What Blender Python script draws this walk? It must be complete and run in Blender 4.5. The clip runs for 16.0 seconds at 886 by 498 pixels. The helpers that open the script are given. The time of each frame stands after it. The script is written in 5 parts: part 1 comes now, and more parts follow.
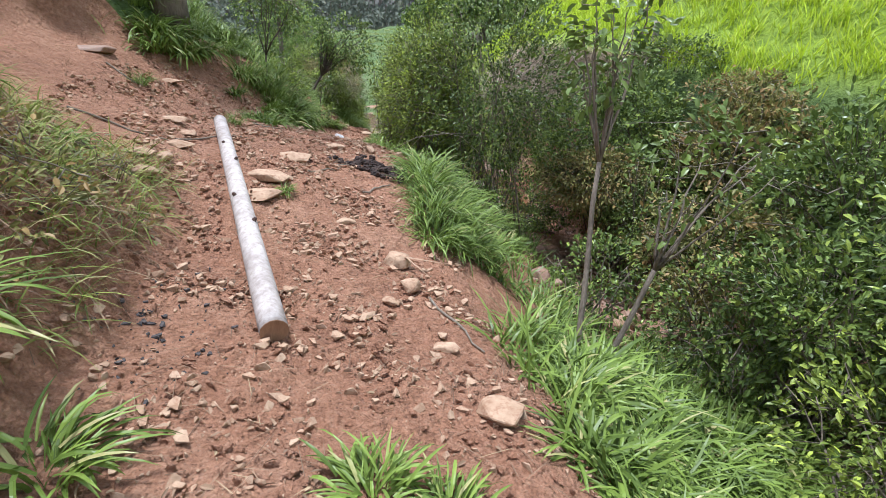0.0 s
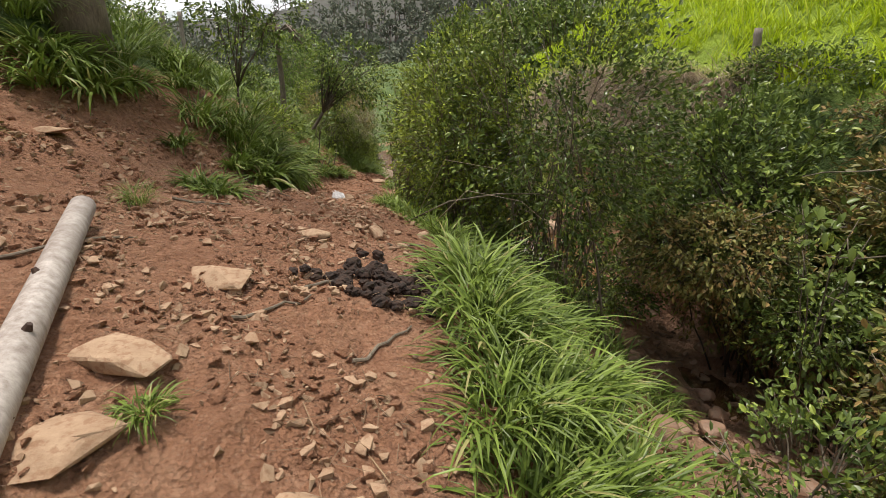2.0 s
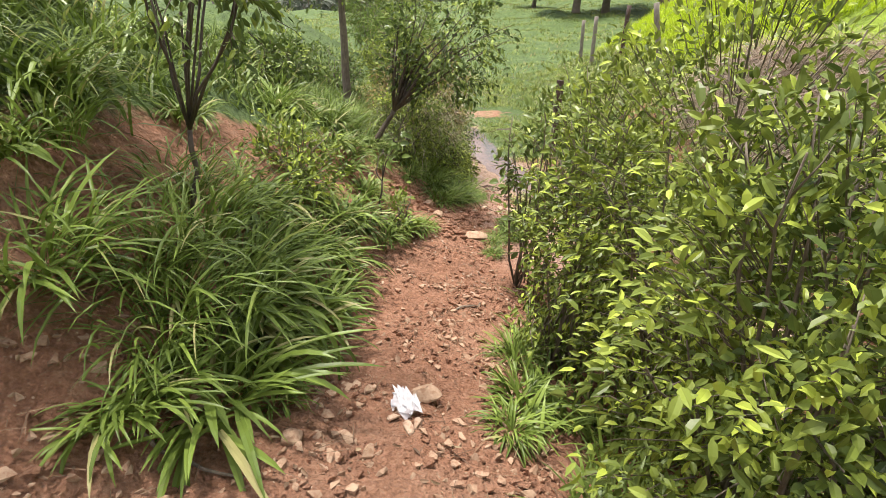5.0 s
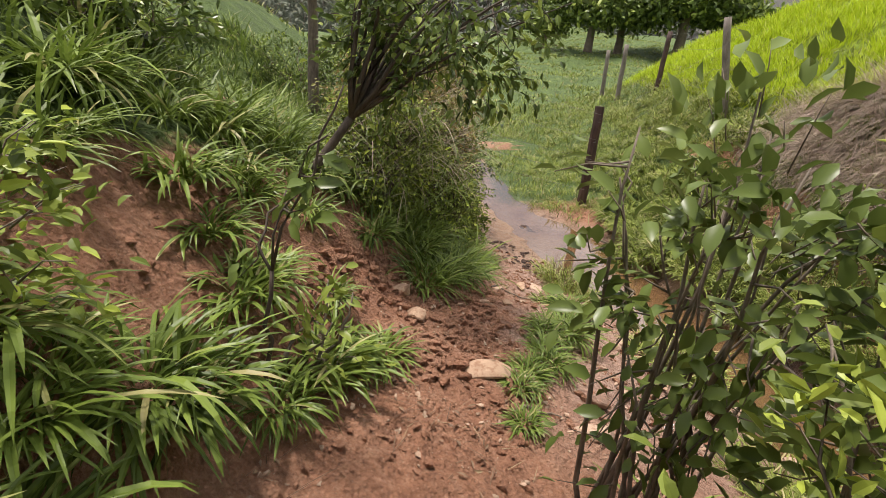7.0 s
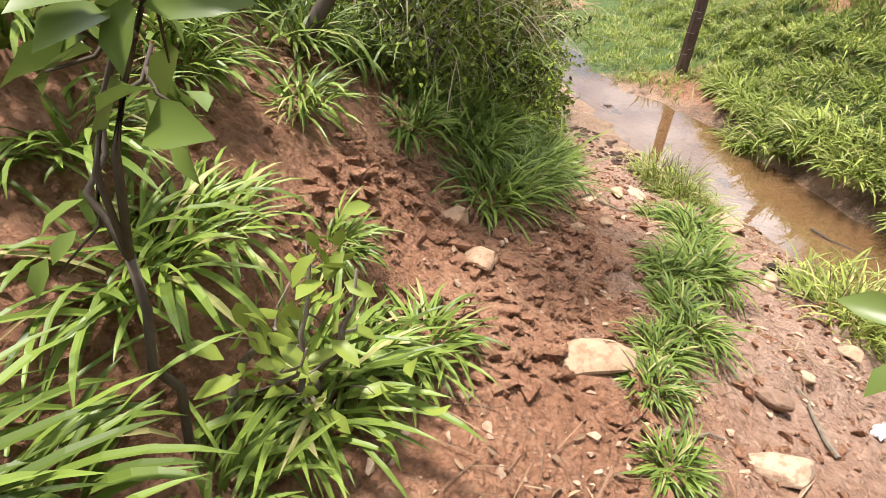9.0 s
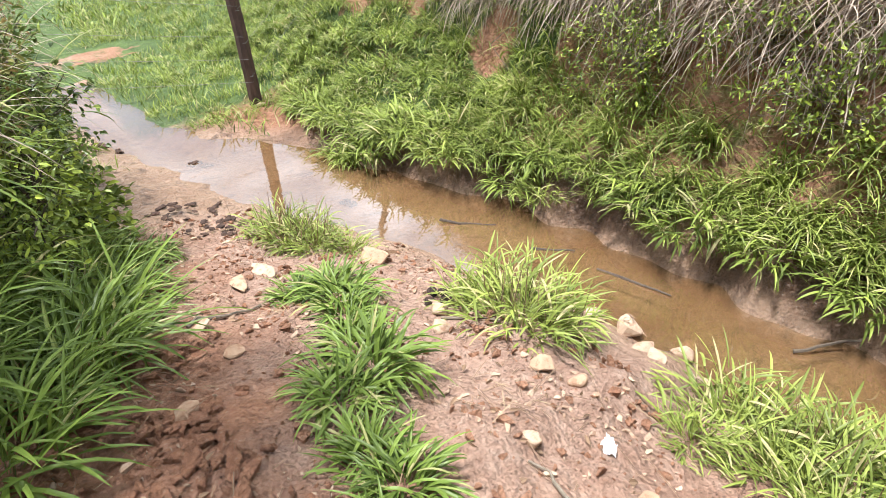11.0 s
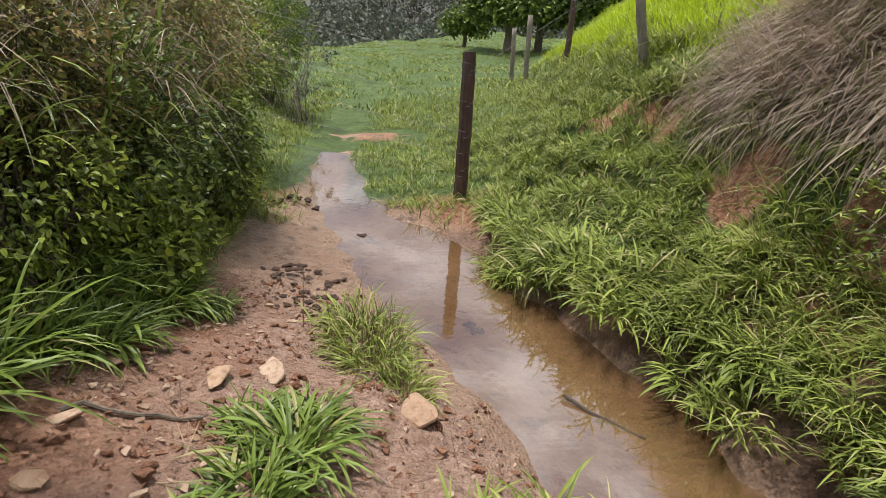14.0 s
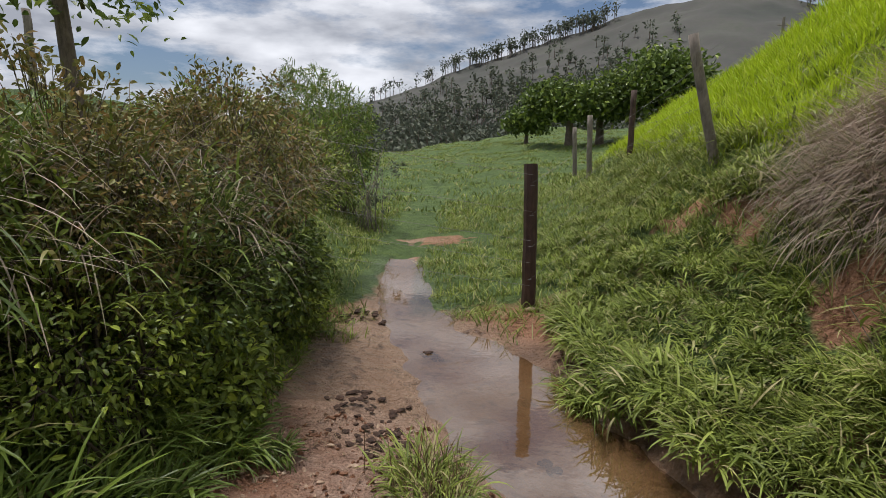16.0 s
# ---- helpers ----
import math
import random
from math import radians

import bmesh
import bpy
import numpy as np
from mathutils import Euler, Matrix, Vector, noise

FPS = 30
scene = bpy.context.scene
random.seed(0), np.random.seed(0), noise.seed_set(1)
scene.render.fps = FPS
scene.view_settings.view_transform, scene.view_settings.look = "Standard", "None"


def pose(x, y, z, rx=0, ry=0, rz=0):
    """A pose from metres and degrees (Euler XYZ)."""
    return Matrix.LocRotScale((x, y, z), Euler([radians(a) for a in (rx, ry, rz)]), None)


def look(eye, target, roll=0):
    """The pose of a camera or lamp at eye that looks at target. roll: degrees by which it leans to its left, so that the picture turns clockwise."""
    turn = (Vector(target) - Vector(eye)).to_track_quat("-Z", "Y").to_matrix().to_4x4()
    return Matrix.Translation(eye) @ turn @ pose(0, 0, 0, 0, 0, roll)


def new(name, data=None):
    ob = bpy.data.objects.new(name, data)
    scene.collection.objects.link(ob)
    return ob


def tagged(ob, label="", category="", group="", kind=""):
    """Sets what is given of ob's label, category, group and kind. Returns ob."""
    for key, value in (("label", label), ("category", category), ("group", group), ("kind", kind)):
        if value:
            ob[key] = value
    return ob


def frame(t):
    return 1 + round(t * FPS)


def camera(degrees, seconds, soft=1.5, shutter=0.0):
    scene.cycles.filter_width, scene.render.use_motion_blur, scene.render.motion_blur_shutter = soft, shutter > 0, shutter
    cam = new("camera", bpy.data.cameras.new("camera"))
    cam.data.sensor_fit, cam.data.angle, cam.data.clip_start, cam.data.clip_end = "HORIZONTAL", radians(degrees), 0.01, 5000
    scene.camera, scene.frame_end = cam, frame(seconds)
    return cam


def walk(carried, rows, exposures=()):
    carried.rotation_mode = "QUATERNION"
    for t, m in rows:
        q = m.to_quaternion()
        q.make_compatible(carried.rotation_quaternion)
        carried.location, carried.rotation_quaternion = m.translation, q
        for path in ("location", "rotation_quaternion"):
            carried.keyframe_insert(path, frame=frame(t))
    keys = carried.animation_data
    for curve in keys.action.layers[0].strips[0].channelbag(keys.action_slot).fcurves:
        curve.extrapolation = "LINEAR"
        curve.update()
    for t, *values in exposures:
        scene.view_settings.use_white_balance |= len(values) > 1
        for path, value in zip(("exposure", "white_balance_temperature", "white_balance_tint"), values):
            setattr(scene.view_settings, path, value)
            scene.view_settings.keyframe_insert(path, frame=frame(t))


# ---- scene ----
cam = camera(82.0, 16.0, soft=0.6)
PATH = [
    (0.0, pose(-1.712, -11.678, 1.040, 67.44, -2.74, -11.00)),
    (0.5, pose(-1.809, -10.910, 1.167, 71.10, 0.51, -7.37)),
    (1.0, pose(-1.754, -10.473, 1.124, 71.79, 1.54, -7.48)),
    (1.5, pose(-1.585, -9.879, 0.944, 72.19, 1.98, -7.99)),
    (2.0, pose(-1.472, -9.185, 0.872, 70.67, -0.88, -9.40)),
    (2.5, pose(-1.268, -8.528, 0.874, 66.36, -4.90, -17.05)),
    (3.0, pose(-1.277, -7.807, 0.950, 65.14, -6.22, -16.84)),
    (3.5, pose(-1.376, -7.115, 1.074, 65.14, -3.91, -12.79)),
    (4.0, pose(-1.431, -6.465, 1.154, 64.08, -1.02, -5.33)),
    (4.5, pose(-1.600, -5.900, 1.300, 64.00, -0.50, -1.75)),
    (7.0, pose(-1.511, -2.591, 0.631, 67.40, -5.43, 0.27)),
    (7.5, pose(-1.526, -2.257, 0.485, 68.90, -5.00, 4.57)),
    (8.0, pose(-1.649, -2.003, 0.318, 63.20, -6.70, 13.12)),
    (10.5, pose(-1.239, -0.884, 0.237, 49.37, 5.00, -25.42)),
    (11.0, pose(-1.087, -0.740, 0.188, 56.44, 1.46, -38.89)),
    (11.5, pose(-0.867, -0.686, 0.093, 57.40, -0.84, -49.31)),
    (12.0, pose(-0.608, -0.603, 0.003, 58.23, -1.72, -51.82)),
    (12.5, pose(-0.408, -0.504, -0.030, 59.64, -3.40, -55.36)),
    (13.0, pose(-0.248, -0.489, -0.155, 62.37, -2.07, -38.93)),
    (13.5, pose(-0.132, -0.337, -0.207, 64.74, -3.11, -22.27)),
    (14.0, pose(-0.032, -0.174, -0.182, 69.39, -3.79, -6.94)),
    (14.5, pose(0.021, -0.047, -0.078, 74.52, -6.33, 0.98)),
    (15.0, pose(0.018, -0.006, -0.013, 77.16, -2.52, 0.22)),
    (15.5, pose(-0.000, -0.006, 0.007, 78.52, -0.17, -0.14)),
    (16.0, pose(0.000, 0.000, 0.000, 79.30, -0.00, -0.00)),
]
EXPOSURES = [(0.0, 0.6, 5300, 12), (0.5, 0.15, 6100, 11), (1.0, 0.07, 6500, 10), (1.5, 0.03, 6500, 10), (2.0, 0.1, 6500, 11), (2.5, 0.6, 6450, 11), (3.0, 0.82, 6250, 13), (3.5, 0.84, 6300, 13),
             (4.0, 0.88, 6300, 15), (4.5, 0.95, 6250, 15), (7.0, 0.38, 6400, 18), (7.5, 0.42, 6400, 18), (8.0, 0.76, 6450, 17), (10.5, 1.2, 5900, 11), (11.0, 1.18, 5800, 11), (12.5, 1.16, 5800, 11),
             (13.5, 0.76, 5900, 13), (14.0, 0.28, 6100, 14), (14.5, -0.04, 6200, 14), (15.0, -0.18, 6200, 14), (16.0, -0.38, 6050, 13)]
walk(cam, PATH, EXPOSURES)

# ---- sky and sun ----
world = bpy.data.worlds.new("sky")
scene.world = world
world.use_nodes = True
wn = world.node_tree
sky = wn.nodes.new("ShaderNodeTexSky")
sky.sky_type, sky.sun_disc = 'NISHITA', False
sky.sun_elevation, sky.sun_rotation = radians(77), radians(-45)
coord = wn.nodes.new("ShaderNodeTexCoord")
stretch = wn.nodes.new("ShaderNodeMapping")
stretch.inputs["Scale"].default_value = (1.6, 1.6, 5.0)
cloud = wn.nodes.new("ShaderNodeTexNoise")
cloud.inputs["Scale"].default_value, cloud.inputs["Detail"].default_value = 2.3, 9
cloud.inputs["Roughness"].default_value = 0.62
cover = wn.nodes.new("ShaderNodeValToRGB")
cover.color_ramp.elements[0].position, cover.color_ramp.elements[1].position = 0.36, 0.52
shade = wn.nodes.new("ShaderNodeTexNoise")
shade.inputs["Scale"].default_value, shade.inputs["Detail"].default_value = 3.6, 8
tone = wn.nodes.new("ShaderNodeValToRGB")
tone.color_ramp.elements[0].position, tone.color_ramp.elements[1].position = 0.35, 0.68
tone.color_ramp.elements[0].color, tone.color_ramp.elements[1].color = (6.0, 6.2, 6.6, 1), (15.0, 14.9, 14.6, 1)
blend = wn.nodes.new("ShaderNodeMix")
blend.data_type = 'RGBA'
wn.links.new(coord.outputs["Generated"], stretch.inputs[0])
wn.links.new(stretch.outputs[0], cloud.inputs["Vector"])
wn.links.new(stretch.outputs[0], shade.inputs["Vector"])
wn.links.new(cloud.outputs[0], cover.inputs[0])
wn.links.new(shade.outputs[0], tone.inputs[0])
wn.links.new(cover.outputs[0], blend.inputs["Factor"])
wn.links.new(sky.outputs[0], blend.inputs["A"])
wn.links.new(tone.outputs[0], blend.inputs["B"])
wn.links.new(blend.outputs["Result"], wn.nodes["Background"].inputs[0])
wn.nodes["Background"].inputs[1].default_value = 0.085
sun = new("sun", bpy.data.lights.new("sun", 'SUN'))
sun.data.energy, sun.data.angle, sun.data.color = 4.2, radians(9), (1.0, 0.94, 0.84)
sun.matrix_world = look((0, 0, 0), (0.16, -0.16, -1.0))


# ---- the lie of the land: lines that run along the valley, each with its knots (y, x, z) ----
LINES = [
    # far left slope
    [(-16, -4.6, 1.9), (-9, -4.3, 2.2), (-7.5, -5.1, 2.8), (-6, -5.9, 3.4), (-4.8, -5.7, 3.0), (-3.5, -4.9, 2.0), (-2, -4.4, 1.4), (-0.9, -3.8, 0.9), (0.5, -3.5, 0.5), (2, -3.1, -0.4), (5, -3.6, -0.5), (8, -6, 1.0), (14, -7, 1.0), (24, -11, 1.2)],
    # top of the left bank
    [(-16, -3.6, 0.9), (-10.5, -3.15, 0.5), (-9, -3.0, 0.42), (-7.5, -4.1, 0.62), (-6, -4.9, 1.0), (-4.8, -4.2, 1.0),
     (-3.5, -3.3, 0.75), (-2, -3.3, 0.6), (-0.9, -2.75, 0.15), (0.5, -2.5, -0.15), (2, -2.1, -0.8), (4, -2.4, -1.0), (7, -2.8, -1.1), (14, -3.5, -1.0)],
    # left edge of the path
    [(-16, -2.5, -0.3), (-10.5, -2.75, -0.25), (-9, -2.72, -0.15), (-7.5, -2.8, 0.12), (-6, -3.2, 0.25), (-4.5, -2.65, -0.1),
     (-3.5, -2.35, -0.4), (-2, -2.15, -0.75), (-0.5, -1.85, -0.78), (0.5, -1.6, -0.9), (1.5, -1.15, -1.3), (3, -1.2, -1.55), (5, -1.4, -1.68), (9, -1.7, -1.72), (14, -2, -1.7)],
    # right edge of the path
    [(-16, -0.9, -0.5), (-10, -0.9, -0.5), (-8.4, -1.1, -0.47), (-7, -0.9, -0.3), (-5.5, -0.95, -0.3), (-4, -1.15, -0.52),
     (-3, -1.3, -0.7), (-2, -1.05, -0.88), (-1, -0.7, -1.12), (0, 0.35, -1.4), (1, 0.45, -1.56), (2, 0.2, -1.7), (3, -0.4, -1.72), (5, -0.75, -1.73), (9, -0.9, -1.74), (14, -1.2, -1.7)],
    # left edge of the stream
    [(-16, 0.9, -1.6), (-9, 0.7, -1.5), (-6.8, 0.75, -1.8), (-5, 1.4, -2.15), (-4, 1.5, -2.1), (-2.5, 1.1, -1.95), (-1, 1.0, -1.8), (0, 1.05, -1.78),
     (1, 0.85, -1.79), (2, 0.55, -1.79), (3, 0.0, -1.79), (4.4, -0.4, -1.78), (6, -0.85, -1.79), (8.5, -0.95, -1.77), (14, -0.9, -1.72)],
    # bed of the stream
    [(-16, 1.8, -1.75), (-9, 1.7, -1.75), (-7, 1.8, -2.2), (-5, 2.3, -2.5), (-3, 1.8, -2.2), (-1, 1.4, -1.95), (0.5, 1.4, -1.92), (2, 1.15, -1.92), (3, 0.75, -1.9), (4, 0.3, -1.86), (5.5, -0.35, -1.9), (7, -0.62, -1.88), (8.5, -0.75, -1.84), (14, -0.5, -1.73)],
    # right edge of the stream
    [(-16, 2.6, -1.6), (-9, 2.6, -1.6), (-7, 2.8, -2.1), (-5, 3.0, -2.35), (-3, 2.4, -2.15), (-1, 1.8, -1.8), (0.5, 1.72, -1.79), (1.2, 1.72, -1.79), (2, 1.5, -1.79), (3, 1.15, -1.79), (3.8, 1.0, -1.79), (4.6, 0.4, -1.78),
     (5.5, -0.05, -1.77), (7, -0.36, -1.79), (8.5, -0.5, -1.77), (14, -0.1, -1.72)],
    # lip of the grassy terrace
    [(-16, 3.1, -1.3), (-9, 3.0, -1.3), (-5, 3.25, -1.7), (-1, 1.9, -1.55), (0.5, 1.82, -1.57), (1.5, 1.74, -1.52), (3, 1.3, -1.53), (3.8, 1.15, -1.6), (4.4, 1.2, -1.64), (5.5, 1.35, -1.64), (9, 1.2, -1.68), (14, 0.9, -1.7)],
    # foot of the steep right bank
    [(-16, 4.2, -1.3), (-5, 3.9, -1.3), (-1, 2.35, -1.2), (0.5, 2.35, -1.2), (1.5, 2.35, -1.12), (3, 2.4, -1.05), (4, 2.5, -0.92), (5.5, 2.7, -0.64), (8, 2.9, -0.8), (14, 3.4, -1.0)],
    # top of the right bank
    [(-16, 4.7, 0.5), (-5, 4.4, 0.5), (-1, 3.15, 0.6), (1.5, 3.1, 0.6), (3, 3.25, 0.5), (4.5, 3.3, -0.05), (6, 3.2, -0.12), (9, 3.7, -0.15), (14, 4.4, -0.2), (24, 6, 0)],
    # crest of the bright green hill
    [(-16, 10, 5.2), (2, 8.6, 4.6), (6, 7.8, 3.9), (8.8, 7.0, 2.9), (10.7, 6.2, 1.7), (15.7, 6.2, 1.0), (24, 9, 1.0)],
    [(-16, 20, 6.5), (6, 18, 5.5), (15, 16, 2.5), (24, 18, 2.0)],
]


def along(knots, y):
    """x and z of a line at y, its corners rounded."""
    k = np.array(knots, float)
    out = []
    for c in (1, 2):
        out.append(sum(np.interp(y + d, k[:, 0], k[:, c]) * w for d, w in ((-0.6, 0.15), (-0.3, 0.22), (0, 0.26), (0.3, 0.22), (0.6, 0.15))))
    return out


def waves(x, y, size, seed):
    """Smooth uneven waves, about -1 to 1."""
    r = np.random.RandomState(seed)
    out = np.zeros(np.broadcast(x, y).shape)
    for i in range(7):
        a, p, f = r.uniform(0, 6.283), r.uniform(0, 6.283), r.uniform(0.6, 1.7) * 6.283 / size
        out = out + np.sin(f * (x * np.cos(a) + y * np.sin(a)) + p + 1.3 * np.sin(0.7 * f * (x * np.sin(a) - y * np.cos(a)) + i))
    return out / 4


def land(x, y):
    """Height of the ground."""
    x, y = np.broadcast_arrays(np.asarray(x, float), np.asarray(y, float))
    lines = [along(k, np.clip(y, -16, 24)) for k in LINES]
    bed, top = lines[5][0], lines[9][0]
    ragged = 0.10 * waves(x * 0, y, 0.75, 13) * np.clip((x - bed) / 0.25, 0, 1) * np.clip((top - x) / 0.8, 0, 1) + 0.06 * waves(x * 0, y, 0.6, 14) * np.clip((bed - x) / 0.2, 0, 1) * np.clip((x + 1) / 0.6, 0, 1)
    xr = x + ragged * np.clip((9 - np.abs(y)) / 2, 0, 1)
    z = np.zeros(x.shape)
    for dx, w in ((-0.09, 0.25), (0, 0.5), (0.09, 0.25)):
        xx = xr + dx
        s = np.where(xx < lines[0][0], lines[0][1], lines[-1][1])
        for (xa, za), (xb, zb) in zip(lines, lines[1:]):
            u = np.clip((xx - xa) / np.maximum(xb - xa, 0.02), 0, 1)
            s = np.where((xx >= xa) & (xx < xb), za + (zb - za) * u, s)
        z += w * s
    near = np.clip(1 - np.maximum(np.maximum(np.abs(x) - 12, 0) / 8, np.maximum(y - 14, 0) / 10), 0, 1)
    meadow = -1.75 + np.clip(y - 11, 0, 70) * (0.042 + 0.0022 * np.clip(x, -12, 16)) + (0.35 * waves(x, y, 14, 3) + 0.16 * waves(x, y, 5, 4)) * np.clip((y - 12) / 20, 0, 1)
    far = np.where(y > 5, meadow, z)
    far = np.where(y > 81, far - (y - 81) * 0.12, far)
    far = np.clip(far, -12, 40)
    z = z * near + far * (1 - near)
    wet = stream_band(x, y)
    turf = np.clip((x - lines[7][0]) / 0.3, 0, 1) * np.clip((lines[9][0] - x) / 0.3, 0, 1) * np.clip((9 - y) / 2, 0, 1)
    z = z + turf * 0.055 * waves(x, y, 0.55, 9)
    return z + (0.026 * waves(x, y, 0.9, 5) + 0.013 * waves(x, y, 0.27, 6) + 0.006 * waves(x, y, 0.13, 7)) * (1 - 0.75 * wet)


def stream_band(x, y):
    """1 in the stream, falling to 0 over its muddy edges."""
    a, b = along(LINES[4], y), along(LINES[6], y)
    return np.clip(1 - np.maximum(np.maximum(a[0] - x, x - b[0]), 0) / 0.45, 0, 1)


# ---- materials ----
class Nodes:
    """A material's node tree, with short ways to add to it."""

    def __init__(self, name):
        self.m = bpy.data.materials.new(name)
        self.m.use_nodes = True
        self.t = self.m.node_tree
        self.b = self.t.nodes["Principled BSDF"]
        self.out = self.t.nodes["Material Output"]
        self.pos = self.add("ShaderNodeNewGeometry")

    def add(self, kind, **values):
        n = self.t.nodes.new(kind)
        for k, v in values.items():
            n.inputs[k].default_value = v
        return n

    def link(self, a, b):
        self.t.links.new(a, b)

    def noise(self, scale, detail=5.0, rough=0.6):
        n = self.add("ShaderNodeTexNoise", Scale=scale, Detail=detail, Roughness=rough)
        self.link(self.pos.outputs["Position"], n.inputs["Vector"])
        return n.outputs[0]

    def cells(self, scale, feature='F1'):
        n = self.add("ShaderNodeTexVoronoi", Scale=scale)
        n.feature = feature
        self.link(self.pos.outputs["Position"], n.inputs["Vector"])
        return n.outputs["Distance"]

    def ramp(self, src, *stops):
        n = self.add("ShaderNodeValToRGB")
        e = n.color_ramp.elements
        while len(e) < len(stops):
            e.new(0.5)
        for el, (p, c) in zip(e, stops):
            el.position, el.color = p, (*c, 1) if len(c) == 3 else c
        self.link(src, n.inputs[0])
        return n.outputs[0]

    def mix(self, f, a, b, mode='MIX'):
        n = self.add("ShaderNodeMix")
        n.data_type, n.blend_type = 'RGBA', mode
        for s, k in ((f, "Factor"), (a, "A"), (b, "B")):
            if isinstance(s, (int, float)):
                n.inputs[k].default_value = s
            elif isinstance(s, tuple):
                n.inputs[k].default_value = (*s, 1)
            else:
                self.link(s, n.inputs[k])
        return n.outputs["Result"]

    def attr(self, name):
        n = self.add("ShaderNodeAttribute")
        n.attribute_name = name
        return n.outputs["Fac"]

    def bump(self, src, strength, distance):
        n = self.add("ShaderNodeBump", Strength=strength, Distance=distance)
        self.link(src, n.inputs["Height"])
        if self.b.inputs["Normal"].links:
            self.link(self.b.inputs["Normal"].links[0].from_socket, n.inputs["Normal"])
        self.link(n.outputs[0], self.b.inputs["Normal"])

    def color(self, src):
        self.link(src, self.b.inputs["Base Color"])

    def rough(self, src):
        if isinstance(src, (int, float)):
            self.b.inputs["Roughness"].default_value = src
        else:
            self.link(src, self.b.inputs["Roughness"])


def leafy(name, dark, light, odd, gloss=0.42, share=0.93, thin=0.22):
    """Foliage whose every blade or leaf has its own tone; a few have the odd colour. Some light comes through."""
    n = Nodes(name)
    r = n.pos.outputs["Random Per Island"]
    mid = tuple(0.6 * a + 0.4 * b for a, b in zip(dark, light))
    c = n.ramp(r, (0.0, tuple(a * 0.7 for a in dark)), (0.5, mid), (share - 0.03, light), (share + 0.02, odd))
    c = n.mix(0.38, c, n.ramp(n.noise(1.7, 3), (0.3, dark), (0.75, light)))
    n.color(c)
    n.rough(gloss)
    n.b.inputs["Specular IOR Level"].default_value = 0.28
    tr = n.add("ShaderNodeBsdfTranslucent")
    n.link(c, tr.inputs["Color"])
    mx = n.add("ShaderNodeMixShader")
    mx.inputs[0].default_value = thin
    n.link(n.b.outputs[0], mx.inputs[1])
    n.link(tr.outputs[0], mx.inputs[2])
    n.link(mx.outputs[0], n.out.inputs["Surface"])
    return n.m


def woody(name, dark, light, scale=14.0, rough=0.85, depth=0.01):
    n = Nodes(name)
    st = n.add("ShaderNodeMapping")
    st.inputs["Scale"].default_value = (1, 1, 0.25)
    n.link(n.pos.outputs["Position"], st.inputs[0])
    g = n.add("ShaderNodeTexNoise", Scale=scale * 3, Detail=8.0, Roughness=0.7)
    n.link(st.outputs[0], g.inputs["Vector"])
    c = n.ramp(g.outputs[0], (0.3, dark), (0.7, light))
    c = n.mix(n.ramp(n.noise(scale * 0.3), (0.4, (0, 0, 0)), (0.75, (0.7, 0.7, 0.7))), c, tuple(d * 0.8 for d in dark))
    n.color(c)
    n.rough(rough)
    n.bump(g.outputs[0], 0.6, depth)
    return n.m


def stony(name, dark, light, rough=0.88):
    n = Nodes(name)
    rnd = n.add("ShaderNodeObjectInfo").outputs["Random"]
    c = n.ramp(n.noise(9, 7, 0.7), (0.3, dark), (0.7, light))
    c = n.mix(n.ramp(rnd, (0, (0.0, 0.0, 0.0)), (1, (0.4, 0.4, 0.4))), c, light)
    c = n.mix(n.ramp(n.noise(38, 5), (0.5, (0, 0, 0)), (0.62, (0.55, 0.55, 0.55))), c, (0.24, 0.115, 0.06))
    n.color(c)
    n.rough(rough)
    n.bump(n.noise(30, 8, 0.7), 0.7, 0.012)
    return n.m


